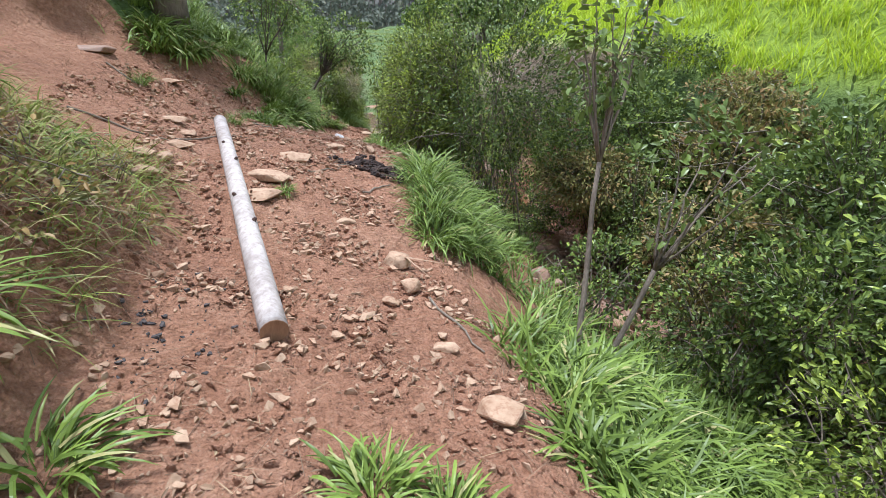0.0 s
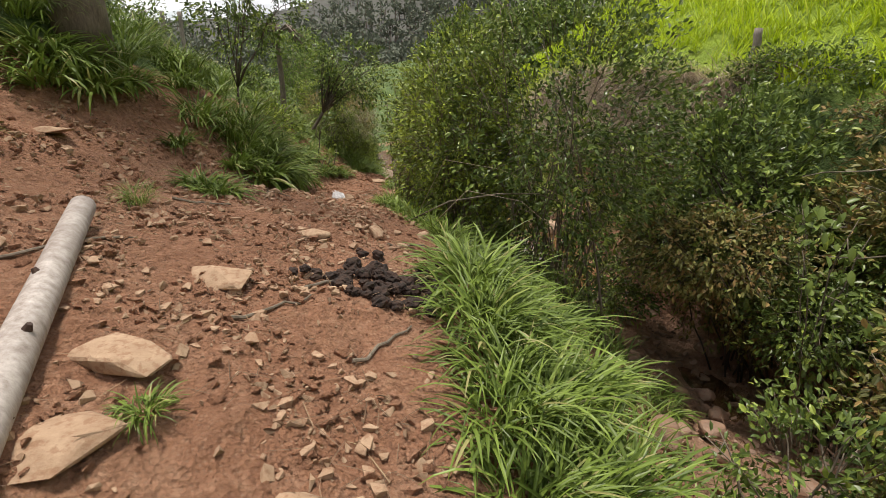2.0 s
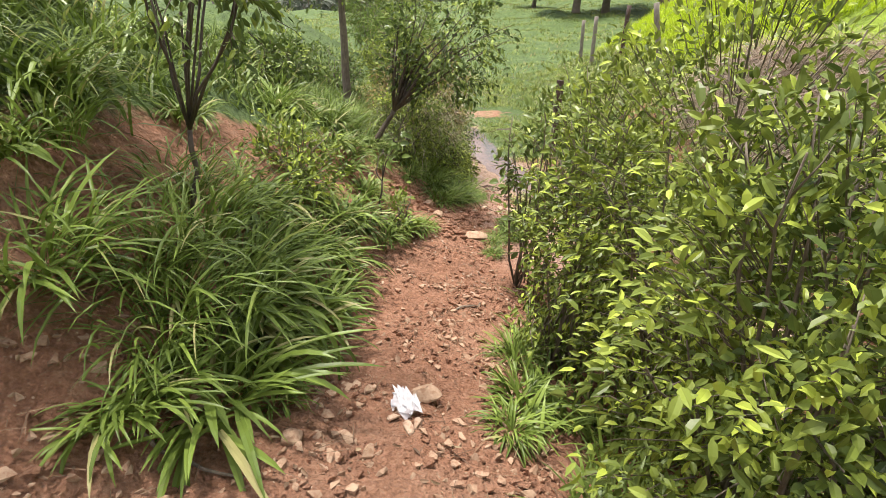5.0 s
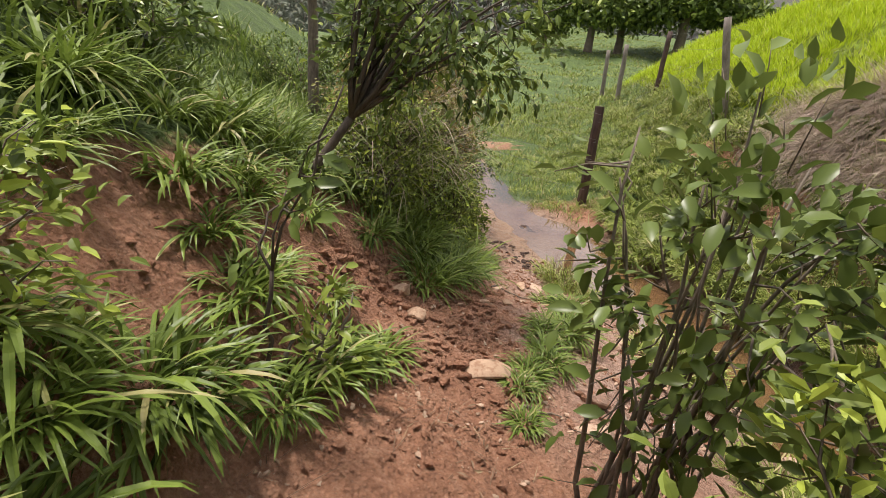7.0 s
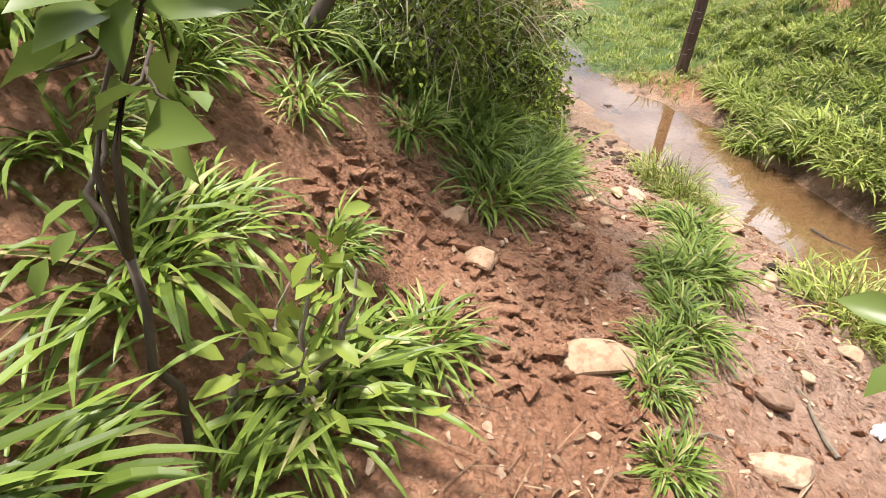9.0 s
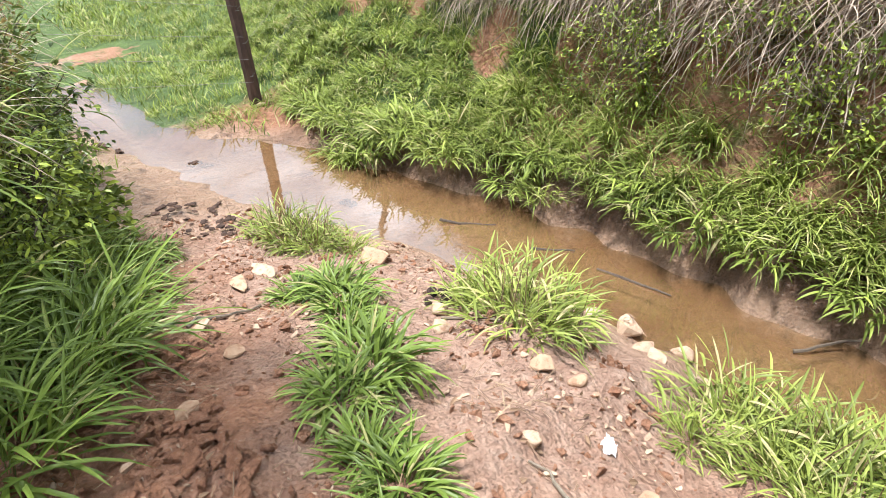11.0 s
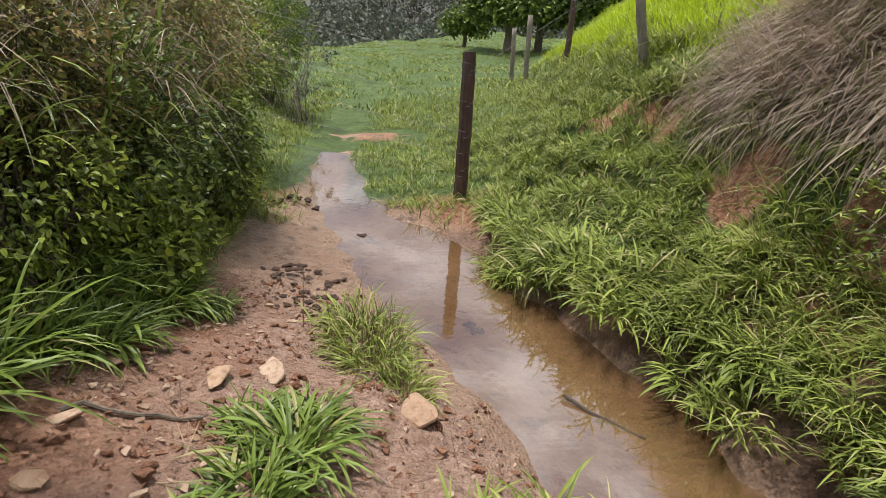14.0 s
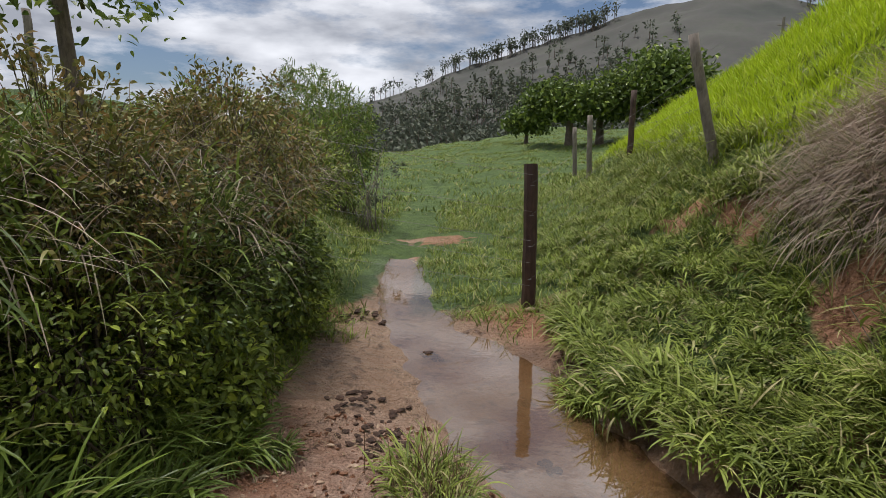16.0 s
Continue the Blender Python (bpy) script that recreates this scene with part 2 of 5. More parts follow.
def soil():
    n = Nodes("red_soil")
    big, fine = n.noise(1.3, 6, 0.65), n.noise(21, 8, 0.72)
    c = n.ramp(big, (0.3, (0.24, 0.095, 0.043)), (0.5, (0.38, 0.172, 0.09)), (0.7, (0.52, 0.285, 0.17)))
    c = n.mix(0.5, c, n.ramp(fine, (0.3, (0.09, 0.04, 0.02)), (0.5, (0.32, 0.16, 0.09)), (0.72, (0.54, 0.34, 0.22))))
    crumbs = n.cells(46)
    c = n.mix(n.ramp(crumbs, (0.05, (0.5, 0.5, 0.5)), (0.3, (0, 0, 0))), c, (0.46, 0.29, 0.19))
    mud = n.ramp(n.noise(3.1, 7, 0.65), (0.3, (0.33, 0.20, 0.125)), (0.7, (0.47, 0.32, 0.22)))
    mud = n.mix(n.ramp(n.noise(6.3, 6), (0.56, (0, 0, 0)), (0.66, (0.75, 0.75, 0.75))), mud, (0.10, 0.058, 0.036))
    wet, green = n.attr("wet"), n.attr("green")
    clay = n.ramp(n.noise(14, 8, 0.7), (0.3, (0.27, 0.165, 0.115)), (0.52, (0.46, 0.31, 0.23)), (0.72, (0.6, 0.45, 0.35)))
    c = n.mix(n.attr("clay"), c, clay)
    c = n.mix(wet, c, mud)
    # wet earth and the undercut's shade, darkened together in the colour
    c = n.mix(n.attr("damp"), c, n.ramp(n.noise(11, 7, 0.7), (0.3, (0.05, 0.026, 0.014)), (0.7, (0.15, 0.082, 0.045))))
    turf = n.ramp(n.noise(2.6, 8, 0.7), (0.3, (0.035, 0.06, 0.012)), (0.52, (0.085, 0.135, 0.028)), (0.74, (0.16, 0.22, 0.05)))
    edge = n.mix(n.noise(5, 6, 0.7), (0, 0, 0), (1, 1, 1))
    g = n.add("ShaderNodeMath")
    g.operation = 'ADD'
    n.link(green, g.inputs[0])
    n.link(edge, g.inputs[1])
    c = n.mix(n.ramp(g.outputs[0], (0.72, (0, 0, 0)), (0.98, (1, 1, 1))), c, turf)
    # yellow-green hill ground, with sunlit brightness painted into the tone
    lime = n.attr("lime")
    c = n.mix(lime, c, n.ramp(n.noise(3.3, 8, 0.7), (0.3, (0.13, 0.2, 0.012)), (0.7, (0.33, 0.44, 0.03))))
    n.color(c)
    n.rough(n.ramp(wet, (0.2, (0.92, 0.92, 0.92)), (0.95, (0.34, 0.34, 0.34))))
    n.bump(n.noise(9, 9, 0.75), 1.0, 0.09)
    n.bump(n.cells(17), 0.6, 0.04)
    n.bump(crumbs, 0.6, 0.02)
    n.bump(n.noise(90, 4, 0.7), 0.5, 0.006)
    return n.m


def water_surface():
    n = Nodes("muddy_water")
    n.t.nodes.remove(n.b)
    body = n.add("ShaderNodeBsdfDiffuse")
    tone = n.ramp(n.noise(1.6, 5), (0.3, (0.12, 0.07, 0.03)), (0.7, (0.19, 0.12, 0.06)))
    n.link(tone, body.inputs[0])
    clear = n.add("ShaderNodeBsdfTransparent")
    clear.inputs[0].default_value = (0.86, 0.68, 0.46, 1)
    inside = n.add("ShaderNodeMixShader")
    inside.inputs[0].default_value = 0.55
    n.link(clear.outputs[0], inside.inputs[1])
    n.link(body.outputs[0], inside.inputs[2])
    ripple = n.add("ShaderNodeBump", Strength=0.10, Distance=0.01)
    n.link(n.noise(7, 3), ripple.inputs["Height"])
    gloss = n.add("ShaderNodeBsdfGlossy", Roughness=0.025)
    n.link(ripple.outputs[0], gloss.inputs["Normal"])
    fres = n.add("ShaderNodeFresnel", IOR=3.2)
    n.link(ripple.outputs[0], fres.inputs["Normal"])
    top = n.add("ShaderNodeMixShader")
    n.link(fres.outputs[0], top.inputs[0])
    n.link(inside.outputs[0], top.inputs[1])
    n.link(gloss.outputs[0], top.inputs[2])
    n.link(top.outputs[0], n.out.inputs["Surface"])
    return n.m


def plain(name, dark, light, rough, scale=20.0, metal=0.0, bump=0.004):
    n = Nodes(name)
    n.color(n.ramp(n.noise(scale, 6), (0.35, dark), (0.65, light)))
    n.rough(rough)
    n.b.inputs["Metallic"].default_value = metal
    n.bump(n.noise(scale * 3, 5), 0.5, bump)
    return n.m


SOIL = soil()
WATER = water_surface()
GRASS = leafy("broad_grass", (0.05, 0.085, 0.014), (0.275, 0.37, 0.065), (0.50, 0.42, 0.2), 0.42, 0.95)
GRASS_PALE = leafy("pale_grass", (0.085, 0.12, 0.018), (0.41, 0.47, 0.1), (0.58, 0.47, 0.26), 0.48, 0.9)
# lime hue of the hill grass, raised in colour to look sunlit
GRASS_LIME_LIT = leafy("lit_lime_grass", (0.28, 0.38, 0.012), (0.6, 0.72, 0.035), (0.6, 0.6, 0.12), 0.5, 0.95, 0.35)
GRASS_TURF = leafy("turf_grass", (0.05, 0.08, 0.011), (0.39, 0.47, 0.085), (0.52, 0.44, 0.24), 0.5, 0.88, 0.22)
STRAW = leafy("dry_grass", (0.28, 0.21, 0.15), (0.68, 0.55, 0.44), (0.2, 0.25, 0.07), 0.6, 0.9, 0.25)
LEAF_DARK = leafy("dark_leaf", (0.025, 0.05, 0.012), (0.24, 0.32, 0.07), (0.42, 0.5, 0.09), 0.35, 0.86)
LEAF_MID = leafy("green_leaf", (0.055, 0.09, 0.016), (0.36, 0.43, 0.075), (0.56, 0.66, 0.09), 0.4, 0.82)
LEAF_BROAD = leafy("broad_leaf", (0.035, 0.065, 0.016), (0.24, 0.31, 0.065), (0.6, 0.5, 0.04), 0.35, 0.95)
LEAF_BROWN = leafy("rusty_leaf", (0.06, 0.07, 0.022), (0.38, 0.35, 0.1), (0.38, 0.22, 0.09), 0.5, 0.76)
# distance haze is mixed into this leaf colour: paler, greyer, low contrast
LEAF_HAZED = leafy("hazed_leaf", (0.085, 0.1, 0.075), (0.17, 0.19, 0.125), (0.17, 0.17, 0.1), 0.7, 0.9, 0.15)
BAMBOO = leafy("bamboo_leaf", (0.07, 0.12, 0.02), (0.30, 0.40, 0.07), (0.448, 0.360, 0.135), 0.5, 0.92)
LITTER = leafy("dead_leaf", (0.11, 0.065, 0.038), (0.33, 0.215, 0.13), (0.45, 0.35, 0.2), 0.7, 0.9, 0.1)
BARK = woody("bark", (0.09, 0.065, 0.045), (0.26, 0.205, 0.16))
TWIG = woody("twig", (0.10, 0.075, 0.05), (0.30, 0.25, 0.19), 20, 0.85, 0.003)
TWIG_DARK = woody("dark_twig", (0.05, 0.035, 0.025), (0.13, 0.10, 0.07), 20, 0.85, 0.003)
LOG = woody("weathered_pole", (0.25, 0.2, 0.17), (0.6, 0.54, 0.5), 9, 0.75, 0.006)
LOG_END = woody("sawn_end", (0.22, 0.11, 0.06), (0.42, 0.25, 0.14), 9, 0.85, 0.004)
POST_DARK = woody("dark_post", (0.045, 0.025, 0.02), (0.13, 0.075, 0.055), 10, 0.8, 0.006)
POST_GREY = woody("grey_post", (0.14, 0.115, 0.095), (0.34, 0.29, 0.24), 10, 0.9, 0.006)
STONE = stony("ochre_stone", (0.26, 0.15, 0.085), (0.50, 0.35, 0.23))
STONE_PALE = stony("pale_stone", (0.27, 0.17, 0.105), (0.55, 0.41, 0.29))
STONE_DARK = stony("damp_stone", (0.15, 0.09, 0.06), (0.33, 0.21, 0.14), 0.6)
MUD_CLOD = plain("mud_clod", (0.03, 0.016, 0.01), (0.085, 0.045, 0.028), 0.9, 24, 0.0, 0.012)
DUNG = plain("dung", (0.011, 0.006, 0.004), (0.05, 0.024, 0.014), 0.85, 24, 0.0, 0.012)
PAPER = plain("paper", (0.62, 0.6, 0.6), (0.82, 0.8, 0.8), 0.7, 40)
WIRE = plain("galvanised_wire", (0.16, 0.15, 0.14), (0.28, 0.27, 0.25), 0.55, 60, 0.3, 0.0005)
CHAR = plain("charcoal", (0.02, 0.017, 0.016), (0.09, 0.075, 0.07), 0.9, 30)


# ---- building blocks ----
def raw(name, verts, faces, mat, smooth=False):
    """A mesh from arrays of places and of faces with three or four corners."""
    v, f = np.asarray(verts, np.float32), np.asarray(faces, np.int32)
    me = bpy.data.meshes.new(name)
    me.vertices.add(len(v))
    me.vertices.foreach_set("co", v.ravel())
    me.loops.add(f.size)
    me.loops.foreach_set("vertex_index", f.ravel())
    me.polygons.add(len(f))
    me.polygons.foreach_set("loop_start", np.arange(0, f.size, f.shape[1], dtype=np.int32))
    me.polygons.foreach_set("use_smooth", np.full(len(f), smooth))
    me.update(calc_edges=True)
    me.materials.append(mat)
    return me


def part(name, me, parent, label=""):
    """A mesh as one part of a thing."""
    ob = new(name, me)
    ob.parent = parent
    return tagged(ob, label, kind="stuff" if name in ("stem", "foliage", "blade_mass", "crown") else "")


def blades(base, az, length, width, lean, droop, seg=4, twist=0.0, fold=0.0):
    """Grass blades: each leaves its base at an angle and bends over; with fold, each has a keel. Returns places and triangles."""
    n = len(base)
    base, az = np.asarray(base, float), np.asarray(az, float)
    length, width, lean, droop = (np.broadcast_to(np.asarray(a, float), n) for a in (length, width, lean, droop))
    out, side = np.stack([np.cos(az), np.sin(az), 0 * az], 1), np.stack([-np.sin(az + twist), np.cos(az + twist), 0 * az], 1)
    p, rows = base.copy(), []
    for i in range(seg + 1):
        s = i / seg
        w = width * 0.5 * (0.55 + 0.9 * s) * (1 - s ** 2.2) if i < seg else width * 0
        a = lean + droop * s
        lift = (np.array([0, 0, 1.0]) * np.sin(a)[:, None] - out * np.cos(a)[:, None]) * (w * fold)[:, None]
        if i == seg:
            rows.append(p)
        elif fold:
            rows += [p - side * w[:, None] + lift, p, p + side * w[:, None] + lift]
        else:
            rows += [p - side * w[:, None], p + side * w[:, None]]
        a = lean + droop * (s + 0.5 / seg)
        p = p + (out * np.sin(a)[:, None] + np.array([0, 0, 1.0]) * np.cos(a)[:, None]) * (length / seg)[:, None]
    c = 3 if fold else 2
    k = c * seg + 1
    v = np.stack(rows, 1).reshape(-1, 3)
    tri = []
    for j in range(c - 1):
        for i in range(seg - 1):
            a = c * i + j
            tri += [(a, a + 1, a + c + 1), (a, a + c + 1, a + c)]
        tri.append((c * seg - c + j, c * seg - c + j + 1, c * seg))
    f = (np.arange(n)[:, None, None] * k + np.array(tri)[None]).reshape(-1, 3)
    return v, f


def leaves(pos, way, length, width, rng, fold=0.18):
    """Pointed oval leaves at pos that point along way, folded a little down the middle. Returns places and triangles."""
    n = len(pos)
    way = way / np.maximum(np.linalg.norm(way, axis=1, keepdims=True), 1e-6)
    up = np.array([0, 0, 1.0]) + rng.normal(0, 0.6, (n, 3))
    side = np.cross(way, up)
    side /= np.maximum(np.linalg.norm(side, axis=1, keepdims=True), 1e-6)
    nor = np.cross(side, way)
    L, W = (np.broadcast_to(np.asarray(a, float), n)[:, None] for a in (length, width))
    rows = [pos]
    for s, w in ((0.3, 0.42), (0.68, 0.4)):
        c = pos + way * L * s - nor * L * (0.10 * s * s)
        rows += [c - side * W * w + nor * W * fold, c, c + side * W * w + nor * W * fold]
    rows.append(pos + way * L - nor * L * 0.16)
    v = np.stack(rows, 1).reshape(-1, 3)
    tri = [(0, 2, 1), (0, 3, 2), (1, 2, 5), (1, 5, 4), (2, 3, 6), (2, 6, 5), (4, 5, 7), (5, 6, 7)]
    f = (np.arange(n)[:, None, None] * 8 + np.array(tri)[None]).reshape(-1, 3)
    return v, f


def tube(points, r0, r1, sides=6):
    """A tapering limb along points. Returns places and triangles."""
    p = np.asarray(points, float)
    d = np.gradient(p, axis=0)
    d /= np.maximum(np.linalg.norm(d, axis=1, keepdims=True), 1e-6)
    ref = np.where(np.abs(d[:, 2:3]) > 0.9, np.array([[1.0, 0, 0]]), np.array([[0, 0, 1.0]]))
    a = np.cross(d, ref)
    a /= np.linalg.norm(a, axis=1, keepdims=True)
    b = np.cross(d, a)
    r = np.linspace(r0, r1, len(p))
    ang = np.arange(sides) * 2 * np.pi / sides
    v = (p[:, None] + r[:, None, None] * (a[:, None] * np.cos(ang)[None, :, None] + b[:, None] * np.sin(ang)[None, :, None])).reshape(-1, 3)
    f = []
    for i in range(len(p) - 1):
        for j in range(sides):
            q, k = i * sides, (j + 1) % sides
            f += [(q + j, q + k, q + sides + k), (q + j, q + sides + k, q + sides + j)]
    last = (len(p) - 1) * sides
    for j in range(1, sides - 1):
        f += [(0, j + 1, j), (last, last + j, last + j + 1)]
    return v, np.array(f)


def joined(pieces):
    vs, fs, k = [], [], 0
    for v, f in pieces:
        vs.append(v)
        fs.append(f + k)
        k += len(v)
    return np.concatenate(vs), np.concatenate(fs)


def hull(rng, sx, sy, sz, n=16, wobble=0.16):
    """An angular stone: the hull of points on an uneven ellipsoid. Returns a bmesh with its base at z about 0."""
    bm = bmesh.new()
    for i in range(n):
        u, a = rng.uniform(-0.75, 1), rng.uniform(0, 6.283)
        q, k = math.sqrt(1 - u * u), 1 + rng.normal(0, wobble)
        bm.verts.new((sx / 2 * q * math.cos(a) * k, sy / 2 * q * math.sin(a) * k, sz * (0.42 + 0.5 * u)))
    res = bmesh.ops.convex_hull(bm, input=bm.verts)
    bmesh.ops.delete(bm, geom=[g for g in bm.verts if not g.link_faces], context='VERTS')
    bmesh.ops.bevel(bm, geom=list(bm.edges), offset=min(sx, sy, sz) * 0.07, segments=1, affect='EDGES', profile=0.5)
    bmesh.ops.triangulate(bm, faces=bm.faces)
    return bm


def h(x, y):
    return float(land(x, y))


def grounded(x, y, sink=0.0):
    return (x, y, h(x, y) - sink)


def scatter(rng, n, x0, x1, y0, y1, keep):
    """n random spots on the ground in a stretch of the plan where keep(x, y) is at least a random number."""
    got = np.zeros((0, 2))
    while len(got) < n:
        x, y = rng.uniform(x0, x1, n * 2), rng.uniform(y0, y1, n * 2)
        ok = keep(x, y) > rng.uniform(0, 1, n * 2)
        got = np.concatenate([got, np.stack([x[ok], y[ok]], 1)])
        if ok.mean() < 0.002:
            break
    got = got[:n]
    return np.column_stack([got, land(got[:, 0], got[:, 1])])


def line_x(i, y):
    return along(LINES[i], np.clip(y, -16, 24))[0]


# ---- the ground, in one sheet that reaches the far hills ----
def spaced(lo, a, b, hi, step, ratio):
    mid = list(np.arange(a, b + step / 2, step))
    d, left = step, []
    x = a
    while x > lo:
        d *= ratio
        x -= d
        left.append(x)
    d, right, x = step, [], b
    while x < hi:
        d *= ratio
        x += d
        right.append(x)
    return np.array(left[::-1] + mid + right)


GX, GY = spaced(-900, -4.2, 3.8, 900, 0.045, 1.07), spaced(-900, -11.8, 6.0, 1200, 0.045, 1.05)
gx, gy = np.meshgrid(GX, GY)
gzz = land(gx, gy)
nx, ny = len(GX), len(GY)
quad = np.arange(nx * ny).reshape(ny, nx)
ground_mesh = raw("ground", np.stack([gx, gy, gzz], -1).reshape(-1, 3),
                  np.stack([quad[:-1, :-1], quad[:-1, 1:], quad[1:, 1:], quad[1:, :-1]], -1).reshape(-1, 4), SOIL, True)


def wetness(x, y):
    w = stream_band(x, y) * np.clip((y + 1.6) / 1.0, 0, 1) * np.clip((9 - y) / 1.0, 0, 1)
    mudflat = np.clip(1 - np.hypot((x + 0.75) / 0.85, (y - 4.0) / 1.6), 0, 1) * 2 + np.clip(1 - np.hypot((x + 0.1) / 1.1, (y - 10.2) / 0.9) - 0.3 * waves(x, y, 0.9, 17), 0, 1) * 0.3
    return np.clip(w + mudflat, 0, 1) + 0.8 * stream_band(x, y) * np.clip((-y - 3) / 1, 0, 1) * 0.6


def greenness(x, y):
    right = np.clip((x - line_x(7, y) + 0.05) / 0.2, 0, 1) * np.where(y > 2.2, 0.5 + 0.5 * np.clip((y - 7) / 3, 0, 1), np.where(y < -2.6, 0.85, 0.25))
    left = np.clip((np.where(y < -4.6, line_x(0, y), line_x(1, y)) + 0.1 - x) / 0.5, 0, 1)
    valley = np.clip((y - 5.2) / 1.0, 0, 1) * (1 - np.clip(1.3 - np.abs(x + 0.65) / 0.35, 0, 1) * (y < 8.6)) * (1 - np.clip(1.6 - 2 * np.hypot((x + 0.1) / 1.3, (y - 10.2) / 1.0) + 0.6 * waves(x, y, 0.7, 18), 0, 0.8))
    return np.maximum(np.maximum(right, left), valley) * (1 - scar(x, y))


def scar(x, y):
    """Bare red earth in the grassy bank."""
    k = np.zeros(np.broadcast(x, y).shape)
    for cx, cy, rx, ry in ((2.64, 5.55, 0.3, 0.5), (2.85, 4.6, 0.3, 0.55), (2.5, 3.0, 0.22, 0.4), (2.35, -1.0, 0.5, 0.8), (2.2, 7.2, 0.2, 0.4)):
        k = np.maximum(k, np.clip(1.6 - 1.6 * np.hypot((x - cx) / rx, (y - cy) / ry) + 0.5 * waves(x, y, 0.5, 81), 0, 1))
    return k


def damp_and_lip_shade(x, y):
    """Low scarp between the water and the terrace: sodden earth and its lip's shade, painted dark."""
    a, b = line_x(6, y), line_x(7, y)
    return 0.9 * np.clip((x - a + 0.04) / 0.06, 0, 1) * np.clip((b + 0.3 - x) / 0.15, 0, 1) * np.clip((4.6 - y) / 0.5, 0, 1) * np.clip(0.75 + 0.9 * waves(x * 0, y, 0.9, 91), 0, 1) * (y > -3)


def clayness(x, y):
    return 0.75 * np.clip((y + 1.3) / 1.2, 0, 1) * np.clip((x + 1.15 - 0.25 * waves(x, y, 0.8, 71)) / 0.7, 0, 1) * (x < line_x(6, y) - 0.02)


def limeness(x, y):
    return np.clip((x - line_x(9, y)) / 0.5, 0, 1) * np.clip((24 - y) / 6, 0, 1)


for key, fn in (("wet", wetness), ("green", greenness), ("lime", limeness), ("clay", clayness), ("damp", damp_and_lip_shade)):
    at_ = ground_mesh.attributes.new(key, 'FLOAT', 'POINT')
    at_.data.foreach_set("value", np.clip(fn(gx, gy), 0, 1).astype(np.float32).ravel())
ground = tagged(new("ground", ground_mesh), "red soil ground with pebbles, mud and grassy slopes", "ground", kind="structure")

# the water lies level in the pool and runs down over stones behind the bushes
WY = np.arange(-7.3, 8.6, 0.15)
WU = np.linspace(0, 1, 16)
wy, wu = np.meshgrid(WY, WU, indexing='ij')
wa, wb = line_x(4, wy) - 0.3, line_x(6, wy) + 0.12
wx = wa + (wb - wa) * wu
wz = np.interp(wy, [-12, -3.6, -1.4, 15], [-2.4, -2.4, -1.785, -1.768])
wi = np.arange(wx.size).reshape(wx.shape)
water = tagged(new("water", raw("water", np.stack([wx, wy, wz], -1).reshape(-1, 3),
                                np.stack([wi[:-1, :-1], wi[:-1, 1:], wi[1:, 1:], wi[1:, :-1]], -1).reshape(-1, 4), WATER, True)),
               "shallow brown muddy stream water that mirrors the sky", "water", kind="structure")
water.visible_shadow = False

# the far mountain, as a fan of ground with its ridge by direction
MA = np.radians(np.linspace(-75, 75, 220))
MR = np.linspace(0, 1, 60)
ma, mr = np.meshgrid(MA, MR)
ridge = np.interp(np.degrees(ma), [-75, -40, -22, -9, -3, 1, 7, 13, 20, 27, 33, 40, 50, 75], [30, 22, 26, 36, 50, 62, 75, 87, 102, 106, 97, 70, 50, 40])
dist = 150 + 270 * mr
rise = mr ** 1.25
mz = -8 + (ridge + 8) * rise + 5 * waves(dist * np.sin(ma), dist * np.cos(ma), 90, 11) * rise * (1 - mr) * 2 + 1.2 * waves(ma * 400, dist, 30, 12) * rise
mx, my = dist * np.sin(ma), dist * np.cos(ma)
mi = np.arange(ma.size).reshape(ma.shape)
n = Nodes("far_hillside")
# hillside tones greyed in the colour to suggest haze
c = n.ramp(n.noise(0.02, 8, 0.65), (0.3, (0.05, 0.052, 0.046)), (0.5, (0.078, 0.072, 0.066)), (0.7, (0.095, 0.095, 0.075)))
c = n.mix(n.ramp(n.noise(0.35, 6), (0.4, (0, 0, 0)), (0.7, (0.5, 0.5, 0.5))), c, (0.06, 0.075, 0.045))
n.color(c)
n.rough(0.95)
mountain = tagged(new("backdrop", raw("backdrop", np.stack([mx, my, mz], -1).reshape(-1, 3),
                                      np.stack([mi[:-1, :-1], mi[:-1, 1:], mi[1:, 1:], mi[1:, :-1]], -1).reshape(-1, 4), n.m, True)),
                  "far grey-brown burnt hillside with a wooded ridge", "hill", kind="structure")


def mountain_spot(a, u):
    rr = 150 + 270 * u
    i, j = np.interp(a, MA, np.arange(len(MA))), np.interp(u, MR, np.arange(len(MR)))
    z = mz[np.round(j).astype(int), np.round(i).astype(int)]
    return np.stack([rr * np.sin(a), rr * np.cos(a), z], -1)


# woods on the hill: thin-stemmed trees along the ridge, dense woods below
rng = np.random.RandomState(21)
pieces, leafs = [], []
ra = np.concatenate([np.radians(rng.uniform(0.5, 18, 120)), np.radians(rng.uniform(-9, 1, 16)), np.radians(rng.uniform(33, 41, 14))])
spots = [(s, rng.uniform(8, 14)) for s in mountain_spot(ra, rng.uniform(0.96, 1.0, len(ra)))]
wa_ = np.radians(rng.uniform(-32, 24, 1500))
spots += [(s, rng.uniform(5, 11)) for s in mountain_spot(wa_, rng.beta(1.3, 2.2, 1500) * 0.85)]
